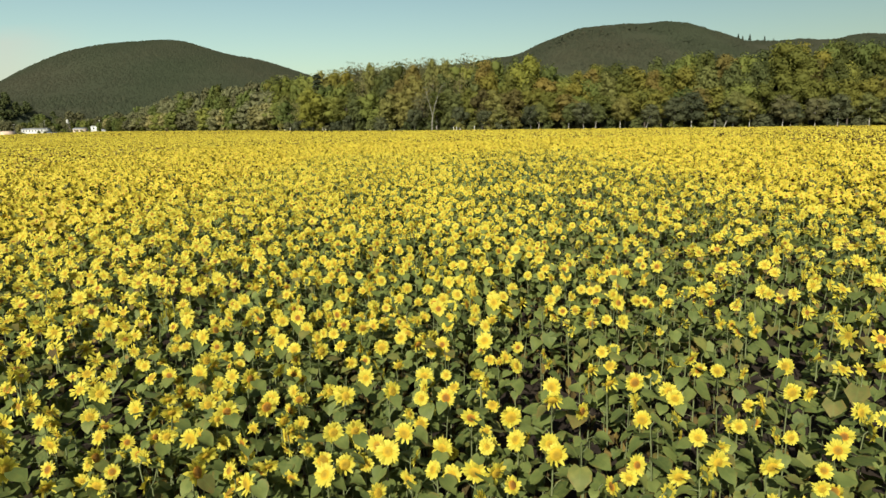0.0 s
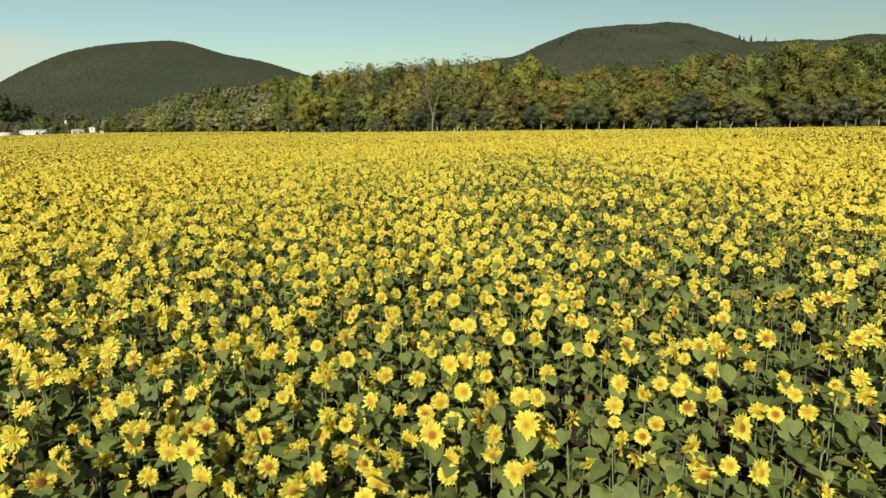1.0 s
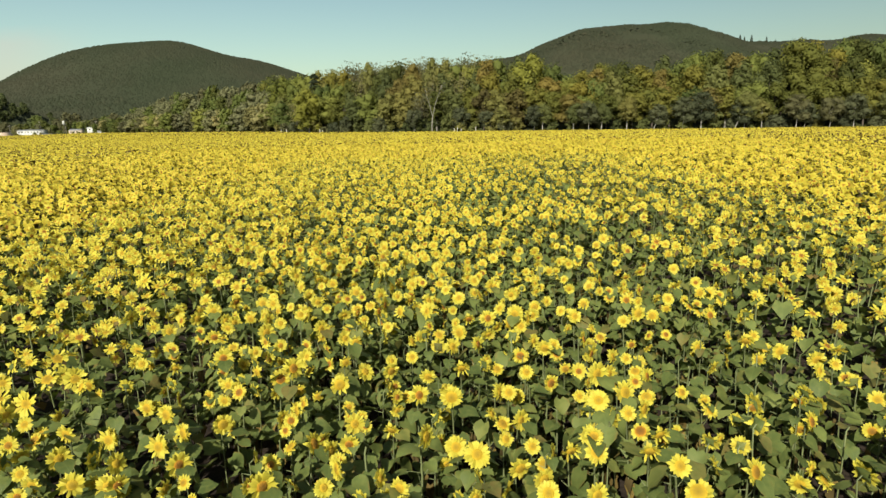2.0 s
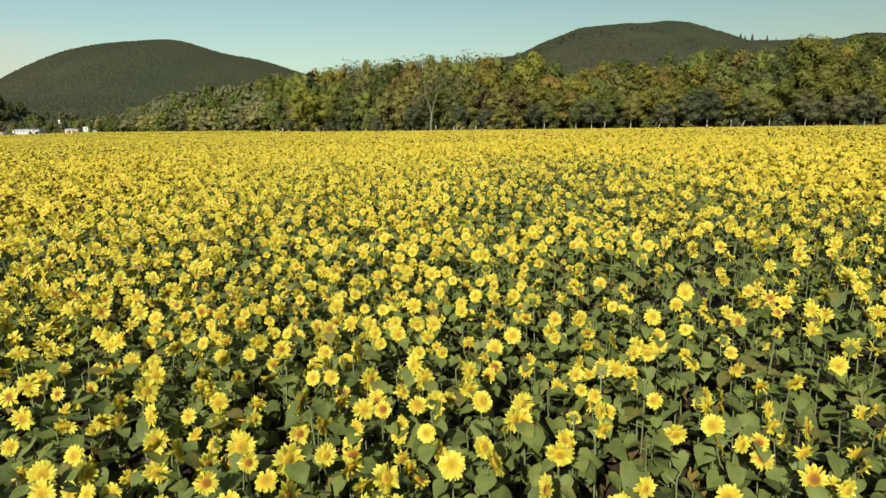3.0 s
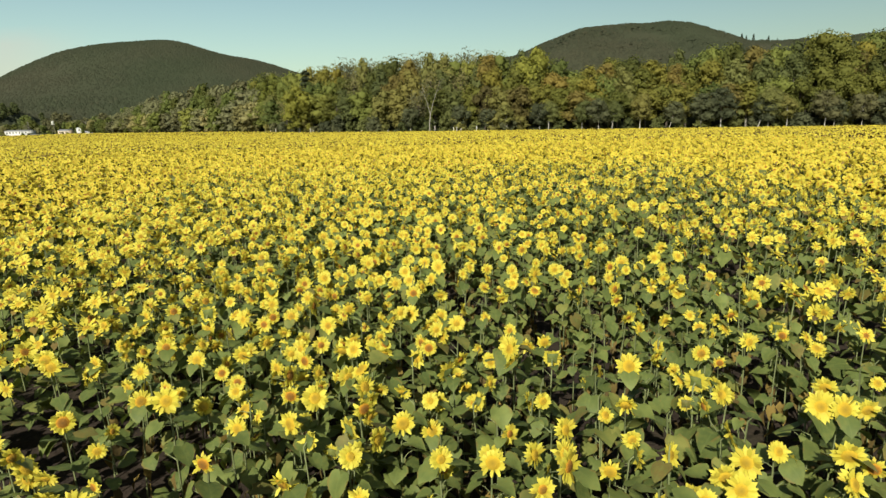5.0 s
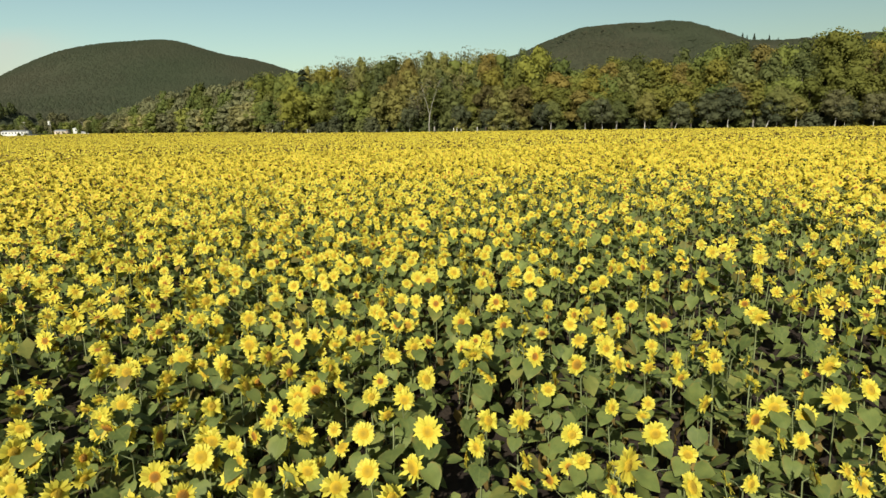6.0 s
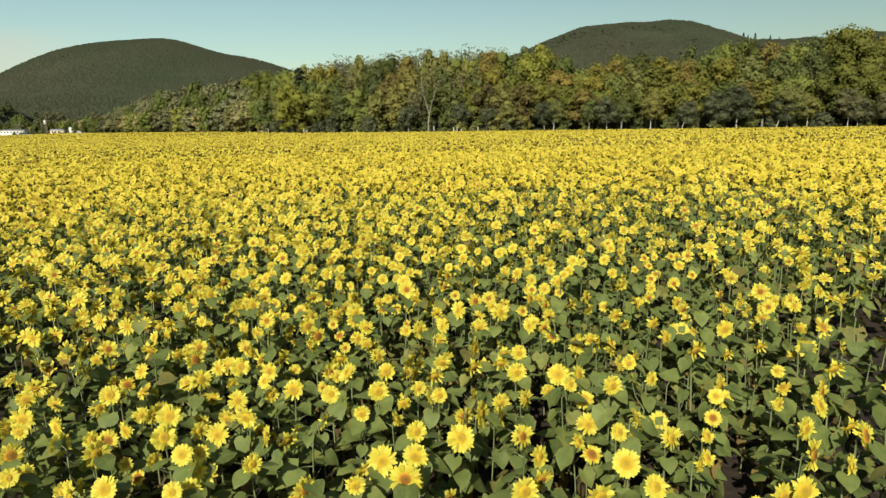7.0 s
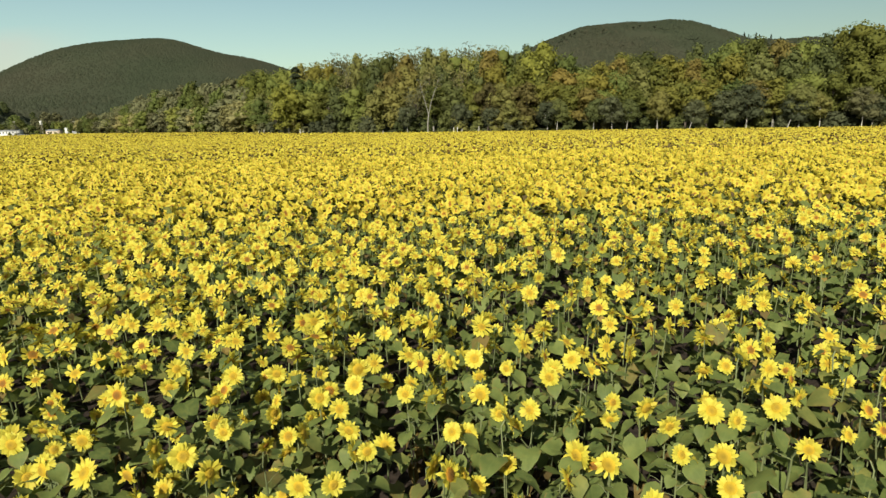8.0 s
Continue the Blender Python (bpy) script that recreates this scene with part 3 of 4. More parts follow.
def tree_meshes(seed, high, wide, base, cards, card, clumps, leaf_mat, bark, thick=0.016, loose=0.22, full=True):
    """Trunk with limbs, and a crown of leaf sprays with gaps."""
    rng = np.random.default_rng(seed)
    bend = rng.normal(0, 0.025 * high, 2)
    top = np.array([bend[0], bend[1], high * 0.82])
    trunk = [np.array([0, 0, -0.4]), np.array([bend[0] * 0.2, bend[1] * 0.2, high * 0.25]), np.array([bend[0] * 0.6, bend[1] * 0.6, high * 0.55]), top]
    r = thick * high
    wood = [tube(trunk, (r * 1.25, r, r * 0.62, r * 0.2), 7)]
    centres, radii = [], []
    for k in range(clumps):
        s = (k + 0.5) / clumps
        z = base + (high - base) * (0.08 + 0.80 * s)
        q = math.sqrt(max(0.12, 1 - (max(0.0, s - 0.45) / 0.58) ** 2)) * min(1.0, 0.6 + 1.3 * s)
        a = k * 2.4 + rng.normal(0, 0.5)
        out = wide * 0.5 * q * rng.uniform(0.25, 0.80)
        c = np.array([bend[0] * s + out * math.cos(a), bend[1] * s + out * math.sin(a), z + rng.normal(0, 0.03 * high)])
        centres.append(c)
        radii.append(wide * rng.uniform(0.15, 0.28) * (0.75 + 0.4 * q))
        if k % 2 == 0:
            start = trunk[1] + (trunk[2] - trunk[1]) * rng.uniform(0.1, 1.0)
            start = start if start[2] < c[2] else trunk[1]
            mid = (start + c) / 2 + (0, 0, 0.03 * high)
            wood.append(tube([start, mid, c], (r * 0.42, r * 0.27, r * 0.1), 4))
    crown = [leaf_sprays(rng, np.array(centres), np.array(radii), cards, card, loose)]
    if full:
        crown += [clump_core(rng, c, q) for c, q in zip(centres, radii)]
    return mesh_of("trunk", wood, [bark]), mesh_of("crown", crown, [leaf_mat])


def conifer_meshes(seed, high, wide, cards):
    rng = np.random.default_rng(seed)
    wood = [tube([(0, 0, -0.4), (0, 0, high * 0.5), (0, 0, high * 0.97)], (0.22, 0.14, 0.03), 6)]
    s = rng.uniform(0, 1, cards) ** 0.75
    tier = np.floor(s * 11) / 11
    reach = wide * 0.5 * (1 - tier) * rng.uniform(0.25, 1.0, cards) ** 0.5
    a = rng.uniform(0, 6.28, cards)
    p = np.stack([reach * np.cos(a), reach * np.sin(a), high * (0.08 + 0.92 * (tier + 0.05 * rng.uniform(0, 1, cards))) - reach * 0.28], -1)
    u = np.stack([np.cos(a), np.sin(a), np.full(cards, -0.35)], -1)
    w = np.stack([-np.sin(a), np.cos(a), rng.normal(0, 0.3, cards)], -1)
    k = (0.055 * high * rng.uniform(0.6, 1.3, cards))[:, None]
    quad = np.stack([p - u * k, p + w * k * 0.6, p + u * k * 1.2, p - w * k * 0.6], 1).reshape(-1, 3)
    b = np.arange(cards)[:, None] * 4
    crown = (quad, np.concatenate([b + (0, 1, 2), b + (0, 2, 3)]), 0, np.full(cards * 4, 0.5))
    return mesh_of("trunk", wood, [BARK_DARK]), mesh_of("crown", [crown], [FOL_DARK])


def bare_tree_meshes(seed, high, spread):
    """A pale, forked, half-dead tree: trunk and limbs, thin tufts of leaves."""
    rng = np.random.default_rng(seed)
    r = 0.011 * high
    foot, fork = np.array([0, 0, -0.4]), np.array([0.02 * high, 0, high * 0.36])
    wood = [tube([foot, (0, 0, high * 0.2), fork], (r * 1.2, r, r * 0.85), 7)]
    ends = []
    for side, reach in ((-1, 0.42), (1, 0.6)):
        a = fork + (side * spread * 0.16, rng.normal(0, 0.3), high * 0.22)
        b = fork + (side * spread * reach, rng.normal(0, 0.5), high * (0.52 if side < 0 else 0.62))
        wood.append(tube([fork, a, b], (r * 0.7, r * 0.5, r * 0.14), 5))
        for k in range(6):
            p = a + (b - a) * rng.uniform(0.1, 0.95)
            q = p + (rng.normal(0, 1.0), rng.normal(0, 0.8), rng.uniform(0.8, 2.8))
            wood.append(tube([p, (p + q) / 2 + (0.1, 0, 0.1), q], (r * 0.25, r * 0.16, r * 0.05), 3))
            ends.append(q)
    tufts = leaf_sprays(rng, np.array(ends), np.full(len(ends), 0.75), 130, 0.3)
    return mesh_of("trunk", wood, [BARK_GREY]), mesh_of("crown", [tufts], [FOL_GREY])


def plant_tree(name, meshes, label, at, size, spin, category="tree", stretch=1.0, lean=0.0):
    root = new(name)
    trunk, crown = meshes
    part("trunk", trunk, root)
    part("crown", crown, root)
    x, y = at
    root.matrix_basis = Matrix.LocRotScale((x, y, float(ground_z(x, y))), Euler((0, lean, spin)), (size, size, size * stretch))
    return tagged(root, label, category, group="trees along the field")


TALL = [
    (tree_meshes(11, 18, 15.0, 3.0, 1500, 0.46, 16, FOL_YELLOW, BARK_DARK), "tall broadleaf tree with yellow-green autumn crown", 18),
    (tree_meshes(12, 20, 14.0, 3.5, 1500, 0.46, 17, FOL_YELLOW, BARK_DARK), "tall broadleaf tree with uneven golden-green crown", 20),
    (tree_meshes(13, 17, 15.0, 2.5, 1500, 0.46, 16, FOL_FRESH, BARK_DARK), "broad green tree at the wood's edge", 17),
    (tree_meshes(14, 19, 12.0, 4.0, 1700, 0.48, 20, FOL_YELLOW, BARK_GREY), "slender tree with thin yellowish crown", 19),
    (tree_meshes(15, 17, 13.0, 3.0, 1500, 0.46, 18, FOL_RUST, BARK_DARK), "broadleaf tree turning golden brown in autumn", 17),
    (tree_meshes(16, 20, 11.0, 5.5, 700, 0.42, 26, FOL_BROWN, BARK_DARK, full=False), "sparse grey-brown tree with open crown", 20),
    (tree_meshes(17, 17, 13.0, 2.5, 1500, 0.46, 16, FOL_GREEN, BARK_DARK), "dark green broadleaf tree at the wood's edge", 17),
]
FRONT = [
    (tree_meshes(21, 12.0, 8.5, 3.4, 2600, 0.21, 18, FOL_GREY, BARK_PALE, 0.0105), "grey-green tree with a pale trunk", 12.0),
    (tree_meshes(22, 11.0, 9.0, 3.2, 2600, 0.21, 18, FOL_GREY, BARK_PALE, 0.010), "rounded grey-green tree with pale trunk", 11.0),
    (tree_meshes(23, 13.0, 8.0, 4.0, 2600, 0.21, 17, FOL_GREEN, BARK_PALE, 0.0105), "green tree with a pale leaning trunk", 13.0),
]
SHRUB = [
    (tree_meshes(31, 4.6, 6.0, 0.2, 500, 0.36, 12, FOL_GREY, BARK_DARK), "grey-green shrub under the trees", 4.6),
    (tree_meshes(32, 5.4, 5.5, 0.2, 500, 0.36, 12, FOL_GREEN, BARK_DARK), "leafy green shrub under the trees", 5.4),
]
SMALL = [
    (tree_meshes(44, 14, 12.0, 1.5, 650, 0.75, 20, FOL_YELLOW, BARK_DARK, loose=0.45), "distant golden-green tree behind the field", 14),
    (tree_meshes(41, 15, 12.0, 1.5, 650, 0.75, 20, FOL_OLIVE_HAZED, BARK_DARK, loose=0.45), "distant olive-green tree behind the field", 15),
    (tree_meshes(42, 16, 11.0, 1.5, 600, 0.75, 20, FOL_BROWN, BARK_DARK, loose=0.45), "distant grey-brown tree behind the field", 16),
    (tree_meshes(43, 14, 12.0, 1.5, 650, 0.75, 20, FOL_FRESH, BARK_DARK, loose=0.45), "distant leafy green tree behind the field", 14),
]


def stand_of_trees(name, label, spots):
    """Far trees that cannot be told apart, as one object: (meshes, x, y, size, spin, stretch)."""
    pieces, mats = [], []
    for meshes, x, y, size, spin, stretch in spots:
        m = np.array(Matrix.LocRotScale((x, y, float(ground_z(x, y))), Euler((0, 0, spin)), (size, size, size * stretch)))
        for me in meshes:
            v = np.empty(len(me.vertices) * 3, np.float32)
            me.vertices.foreach_get("co", v)
            t = np.empty(len(me.loops), np.int32)
            me.loops.foreach_get("vertex_index", t)
            if me.materials[0] not in mats:
                mats.append(me.materials[0])
            pieces.append((v.reshape(-1, 3) @ m[:3, :3].T + m[:3, 3], t.reshape(-1, 3), mats.index(me.materials[0]), np.full(len(v) // 3, 0.5)))
    tagged(new(name, mesh_of(name, pieces, mats)), label, "woods", kind="stuff")


def canopy_top(x, back):
    """Height above the datum of the wood's skyline, by place along and behind the field's edge."""
    level = np.interp(x, (-290, -235, -165, -112, -70, -45, 0, 36, 46, 55, 65, 76, 88, 98, 112, 150, 166, 230), (22, 32, 31, 33, 32.5, 33, 33, 32.5, 29, 25, 27, 28.5, 27.5, 30.5, 31, 32.5, 32, 31))
    return 4.4 + (level - 4.4) * (210 + back) / 250


# shares of the tall kinds along the edge: up to x, weights
ZONES = [
    (-58, (0.6, 0.6, 3.0, 0.5, 0.2, 1.8, 1.4)),
    (-20, (0.5, 0.4, 1.2, 0.8, 0.4, 2.6, 2.2)),
    (8, (0.3, 0.3, 0.8, 0.3, 0.5, 2.0, 3.0)),
    (24, (0.8, 0.8, 0.5, 0.5, 3.0, 1.0, 1.0)),
    (60, (2.0, 2.0, 2.0, 1.0, 0.5, 0.5, 1.2)),
    (93, (1.5, 1.0, 1.0, 0.5, 2.2, 0.6, 1.5)),
    (999, (2.0, 2.2, 2.0, 1.0, 0.5, 0.3, 1.5)),
]


def build_trees():
    rng = np.random.default_rng(7)

    def one(name, kinds, weights, x, back, low, high_, cat="tree", stretch=1.0):
        meshes, label, _ = kinds[rng.choice(len(kinds), p=np.array(weights) / sum(weights))]
        y = float(edge_y(x)) + back
        plant_tree(name, meshes, label, (x, y), rng.uniform(low, high_), rng.uniform(0, 6.28), cat, stretch)

    def grown(kinds, weights, x, back, share, low=0.85, high_=1.15):
        """A tree whose top reaches a share of the wood's skyline: its kind, place, width and stretch."""
        k = rng.choice(len(kinds), p=np.array(weights) / sum(weights))
        y = float(edge_y(x)) + back
        foot = float(ground_z(x, y))
        tall = max(5.0, (float(canopy_top(x, back)) - foot) * share * rng.uniform(0.92, 1.05))
        size = rng.uniform(low, high_)
        return kinds[k], (x, y), size, rng.uniform(0, 6.28), tall / (kinds[k][2] * size)

    def tall_tree(kinds, weights, x, back, share, low=0.85, high_=1.15):
        (meshes, label, _), at, size, spin, stretch = grown(kinds, weights, x, back, share, low, high_)
        plant_tree("tree", meshes, label, at, size, spin, "tree", stretch)

    # the row with pale trunks beside the crop: x, lean, size
    for x, lean, size in ((21, 0.0, 0.85), (33.1, 0.0, 1.0), (36.3, 0.04, 0.95), (48.3, 0.0, 0.95), (54.2, -0.03, 1.1), (58.6, 0.10, 0.9), (68.1, 0.0, 1.1), (77.5, 0.30, 0.95), (87.8, 0.06, 1.15), (94.2, 0.0, 1.3), (105.3, 0.34, 1.05), (108.6, 0.05, 1.2), (114.3, 0.0, 0.95), (125.3, 0.04, 1.15), (127.8, 0.12, 0.9)):
        meshes, label, _ = FRONT[int(rng.integers(0, 3))]
        at = (x, float(edge_y(x)) + 4)
        plant_tree("tree", meshes, label, at, size, 0.0 if lean else x, lean=lean)
    x = 136.0
    while x < 215:
        one("tree", FRONT, (3, 3, 2), x, 5 + rng.normal(0, 1.2), 0.95, 1.3)
        x += rng.uniform(6.0, 10.0)
    # low, dark growth behind the trunks and rounded young trees
    x = -95.0
    while x < 215:
        if x < 20 or rng.random() < 0.9:
            one("shrub", SHRUB, (1, 2), x, 9 + rng.normal(0, 2), 0.8, 1.4, "shrub")
        x += rng.uniform(4.5, 8.0)
    for x, size in ((-50, 0.75), (-33, 0.7), (-17, 0.95), (3, 1.0), (14, 0.85)):
        meshes, label, _ = FRONT[1]
        plant_tree("tree", meshes, "rounded young grey-green tree before the wood", (x, float(edge_y(x)) + 8), size, x)
    # ranks of tall trees on rising ground
    for back, x0, step, share in ((17, -104, 7.0, 0.60), (30, -112, 7.0, 0.82), (45, -120, 7.0, 0.97)):
        x = x0 + rng.uniform(0, 5)
        while x < 228:
            weights = next(w for end, w in ZONES if x < end)
            tall_tree(TALL, weights, x, back + rng.normal(0, 2.5), share)
            x += step * rng.uniform(0.75, 1.3)
    # thin, half-bare crowns against the sky
    x = -70.0
    while x < 24:
        tall_tree(TALL[5:6], (1,), x, 63 + rng.normal(0, 3), rng.uniform(0.97, 1.09), 0.7, 1.0)
        x += rng.uniform(3.0, 5.0)
    # the edge running away towards the houses
    behind = []
    for back, share, step in ((10, 0.55, 9.0), (30, 0.80, 9.5), (52, 1.02, 10.0)):
        x = -108.0
        while x > -300:
            got = grown(SMALL, (1.0, 3, 2.2, 2.2), x, back + rng.normal(0, 4), share, 1.0, 1.45)
            if back < 20:
                plant_tree("tree", got[0][0], got[0][1], got[1], got[2], got[3], "tree", got[4])
            else:
                behind.append((got[0][0], *got[1], got[2], got[3], got[4]))
            x -= step * rng.uniform(0.7, 1.3)
    # and past them
    for back, low, high_, step in ((10, 0.5, 0.9, 9.5), (32, 0.85, 1.2, 10.0), (66, 0.95, 1.3, 11.0)):
        x = -302.0
        while x > -640:
            near_houses = -520 < x < -345
            at_back = back + rng.normal(0, 4) + (34 if near_houses else 0)
            if back < 20:
                one("tree", SMALL, (2.2, 3, 1.8, 2.4), x, at_back, low * (0.7 if near_houses else 1), high_, "tree", rng.uniform(0.85, 1.15))
            else:
                top = high_ * (1.25 if near_houses and back > 60 else 1.0)
                behind.append((SMALL[rng.choice(4, p=(0.24, 0.36, 0.18, 0.22))][0], x, float(edge_y(x)) + at_back, rng.uniform(low, top), rng.uniform(0, 6.28), rng.uniform(0.85, 1.15)))
            x -= step * rng.uniform(0.7, 1.3)
    stand_of_trees("distant_woods", "mixed green and brown woods behind the field's edge", behind)


build_trees()
plant_tree("bare_tree", bare_tree_meshes(51, 21, 7.0), "pale forked half-bare tree at the wood's edge", (-8.9, 274), 1.0, 0.0)
HIGHEST = [tree_meshes(71, 26, 18.0, 4.0, 4200, 0.44, 34, FOL_YELLOW, BARK_DARK), tree_meshes(72, 27, 17.0, 4.0, 4200, 0.44, 34, FOL_YELLOW, BARK_DARK)]
for x, y, kind, size in ((150, 262, 0, 0.95), (163, 266, 1, 1.0), (176, 258, 0, 1.0), (190, 262, 1, 1.0)):
    plant_tree("tree", HIGHEST[kind], "very tall golden-green tree above the wood's edge", (x, y), size, x * 1.7)
FOL_GOLD = foliage_material("foliage_gold", (0.145, 0.115, 0.036), (0.195, 0.155, 0.044), (0.255, 0.200, 0.052), (0.31, 0.225, 0.054), 0.5)
BRIGHT = tree_meshes(73, 19, 15.0, 1.5, 2400, 0.42, 20, FOL_BRIGHT, BARK_GREY)
GOLDEN = tree_meshes(74, 20, 10.0, 6.0, 1500, 0.40, 15, FOL_GOLD, BARK_GREY)
# trees that stand out of the wood: meshes, label, x, y, top above the datum, built height, width
for meshes, label, x, y, top, built, wide in (
    (BRIGHT, "broad bright green tree in front of the wood", -71, 315, 21.0, 19, 1.05),
    (BRIGHT, "broad olive-green tree rising from the wood's edge", -99, 372, 31.0, 19, 1.1),
    (BRIGHT, "large rounded green tree above the wood", 34, 291, 31.5, 19, 1.35),
    (GOLDEN, "tall golden-brown tree with a thinning crown", 15.5, 298, 31.0, 20, 1.15),
    (GOLDEN, "narrow orange-gold tree in the wood", 87, 274, 23.0, 20, 0.85),
    (GOLDEN, "golden tree in front of the green wood", 63, 283, 25.0, 20, 0.9),
    (HIGHEST[0], "large round golden-green tree above the wood's edge", 137, 256, 31.5, 26, 1.1),
):
    foot = float(ground_z(x, y))
    plant_tree("tree", meshes, label, (x, y), wide, x * 0.7, "tree", (top - foot) / (built * wide))
DARK_WOOD = tree_meshes(46, 15, 12.0, 0.5, 320, 1.05, 16, FOL_GREEN, BARK_DARK)
spur_rng = np.random.default_rng(29)
stand_of_trees("wooded_rise", "dark green trees crowding a low rise", [
    (DARK_WOOD, -634 + spur_rng.normal(0, 34), 846 + spur_rng.normal(0, 30), spur_rng.uniform(0.75, 1.15), k * 1.9, 1.0) for k in range(58)])
CONIFER = conifer_meshes(61, 18, 9.5, 900)
plant_tree("conifer", CONIFER, "dark green conifer above the broadleaf trees", (-72, 338), 1.6, 0.4, "conifer")
for dx, size in ((885, 0.65), (905, 0.75), (973, 1.15), (988, 0.85), (1012, 1.1), (1062, 0.85), (1092, 0.55)):
    plant_tree("conifer", CONIFER, "tall dark conifer on the hill's ridge", (dx, 2180), size * 1.15, dx, "conifer", 1.0)


# ---- buildings and posts at the field's far side ----
WALL_WHITE = plain("white_wall", (0.34, 0.33, 0.31), (0.62, 0.61, 0.58), 0.5)
WALL_TAN = plain("tan_wall", (0.46, 0.36, 0.27), (0.55, 0.45, 0.34), 0.6)
ROOF_TAN = plain("tan_roof", (0.40, 0.29, 0.22), (0.50, 0.38, 0.29), 0.8)
ROOF_WHITE = plain("pale_metal_roof", (0.26, 0.27, 0.26), (0.44, 0.44, 0.42), 0.35, 0.6)
ROOF_GREY = plain("grey_roof", (0.17, 0.17, 0.18), (0.25, 0.25, 0.25), 0.8)
FRAME = plain("dark_frame", (0.10, 0.10, 0.10), (0.15, 0.14, 0.13), 2.0)
POST = plain("weathered_post", (0.42, 0.39, 0.34), (0.55, 0.52, 0.46), 3.0)
PANE = Nodes("window_pane").done((0.03, 0.04, 0.05, 1), 0.08, spec=0.6)


def box(x0, x1, y0, y1, z0, z1):
    v = np.array([(x, y, z) for z in (z0, z1) for y in (y0, y1) for x in (x0, x1)], float)
    q = [(0, 2, 3, 1), (4, 5, 7, 6), (0, 1, 5, 4), (1, 3, 7, 5), (3, 2, 6, 7), (2, 0, 4, 6)]
    t = [w for a, b, c, d in q for w in ((a, b, c), (a, c, d))]
    return v, np.array(t), 0, np.full(8, 0.5)


def gable(x0, x1, y0, y1, z0, rise, over):
    """A roof with its ridge along x, overhanging, 0.2 m thick."""
    out = []
    ym = (y0 + y1) / 2
    for side in (y0 - over, y1 + over):
        drop = rise * over / (ym - y0)
        a = [(x0 - over, side, z0 - drop), (x1 + over, side, z0 - drop), (x1 + over, ym, z0 + rise), (x0 - over, ym, z0 + rise)]
        v = np.array(a + [(x, y, z + 0.22) for x, y, z in a], float)
        q = [(0, 1, 2, 3), (4, 5, 6, 7), (0, 1, 5, 4), (1, 2, 6, 5), (2, 3, 7, 6), (3, 0, 4, 7)]
        out.append((v, np.array([w for a_, b, c, d in q for w in ((a_, b, c), (a_, c, d))]), 0, np.full(8, 0.5)))
    return join(out)


def gable_end(x, y0, y1, z0, rise, thick):
    v = np.array([(x, y0, z0), (x, y1, z0), (x, (y0 + y1) / 2, z0 + rise), (x + thick, y0, z0), (x + thick, y1, z0), (x + thick, (y0 + y1) / 2, z0 + rise)], float)
    t = np.array([(0, 2, 1), (3, 4, 5), (0, 1, 4), (0, 4, 3), (1, 2, 5), (1, 5, 4), (2, 0, 3), (2, 3, 5)])
    return v, t, 0, np.full(6, 0.5)


def house(name, label, at, long, deep, wall_h, rise, wall_mat, roof_mat, spin, windows, door=True):
    root = tagged(new(name), label, "building")
    hx, hy = long / 2, deep / 2
    walls = [box(-hx, hx, -hy, hy, -0.5, wall_h)]
    if rise > 0.6:
        walls += [gable_end(-hx, -hy, hy, wall_h, rise, 0.25), gable_end(hx - 0.25, -hy, hy, wall_h, rise, 0.25)]
    part("wall", mesh_of("wall", walls, [wall_mat]), root)
    part("roof", mesh_of("roof", [gable(-hx, hx, -hy, hy, wall_h + 0.004, rise, 0.5)], [roof_mat]), root)
    for k in range(windows):
        x = -hx + long * (k + 0.7) / (windows + 0.6)
        w = part("window", mesh_of("window", [box(-0.8, 0.8, -0.05, 0.04, 0, 1.5)], [FRAME]), root, m=Matrix.Translation((x, -hy, max(1.0, wall_h - 2.4))))
        part("pane", mesh_of("pane", [box(-0.7, 0.7, -0.075, -0.055, 0.1, 1.4)], [PANE]), w)
    if door:
        part("door", mesh_of("door", [box(-0.5, 0.5, -0.07, 0.03, 0, 2.05)], [FRAME]), root, "dark door", Matrix.Translation((hx - 1.2, -hy, 0)))
    x, y = at
    root.matrix_basis = Matrix.LocRotScale((x, y, float(ground_z(x, y)) + 0.1), Euler((0, 0, spin)), (1, 1, 1))
    return root


def at_edge(x, back):
    return x, float(edge_y(x)) + back


house("barn", "long white farm building with pale metal roof", (-383, 682), 28, 9, 5.6, 0.9, WALL_WHITE, ROOF_WHITE, 0.1, 6)
house("house", "pale low house with a tan roof", (-417, 691), 13, 8, 4.8, 1.4, WALL_TAN, ROOF_GREY, -0.1, 3)
house("shed", "small white shed behind the crop", (-444, 682), 9, 6, 1.9, 0.7, WALL_WHITE, ROOF_GREY, 0.2, 1)
house("shed", "wide white shed with a grey low roof", (-472, 698), 29, 10, 6.6, 1.2, WALL_WHITE, ROOF_GREY, -0.12, 7)
house("house", "tan gabled house beside the sunflower field", (-492, 680), 15, 10, 3.4, 2.6, WALL_TAN, ROOF_TAN, 1.3, 3)
house("house", "low white house with a grey roof", (-512, 681), 11, 8, 3.2, 1.6, WALL_WHITE, ROOF_GREY, 0.2, 2)
house("shed", "small white shed under the trees", (-332, float(edge_y(-332)) + 9), 9, 6, 2.2, 1.0, WALL_WHITE, ROOF_GREY, 0.5, 1)
garden = np.random.default_rng(17)
for x in (*np.arange(-520.0, -402.0, 9.5), -362.0, -354.0):
    meshes = SHRUB[int(garden.integers(0, 2))][0]
    plant_tree("shrub", meshes, "shrub in the gardens beyond the crop", (x + garden.normal(0, 3), 676 + garden.uniform(0, 18)), garden.uniform(0.55, 1.0), x, "shrub")


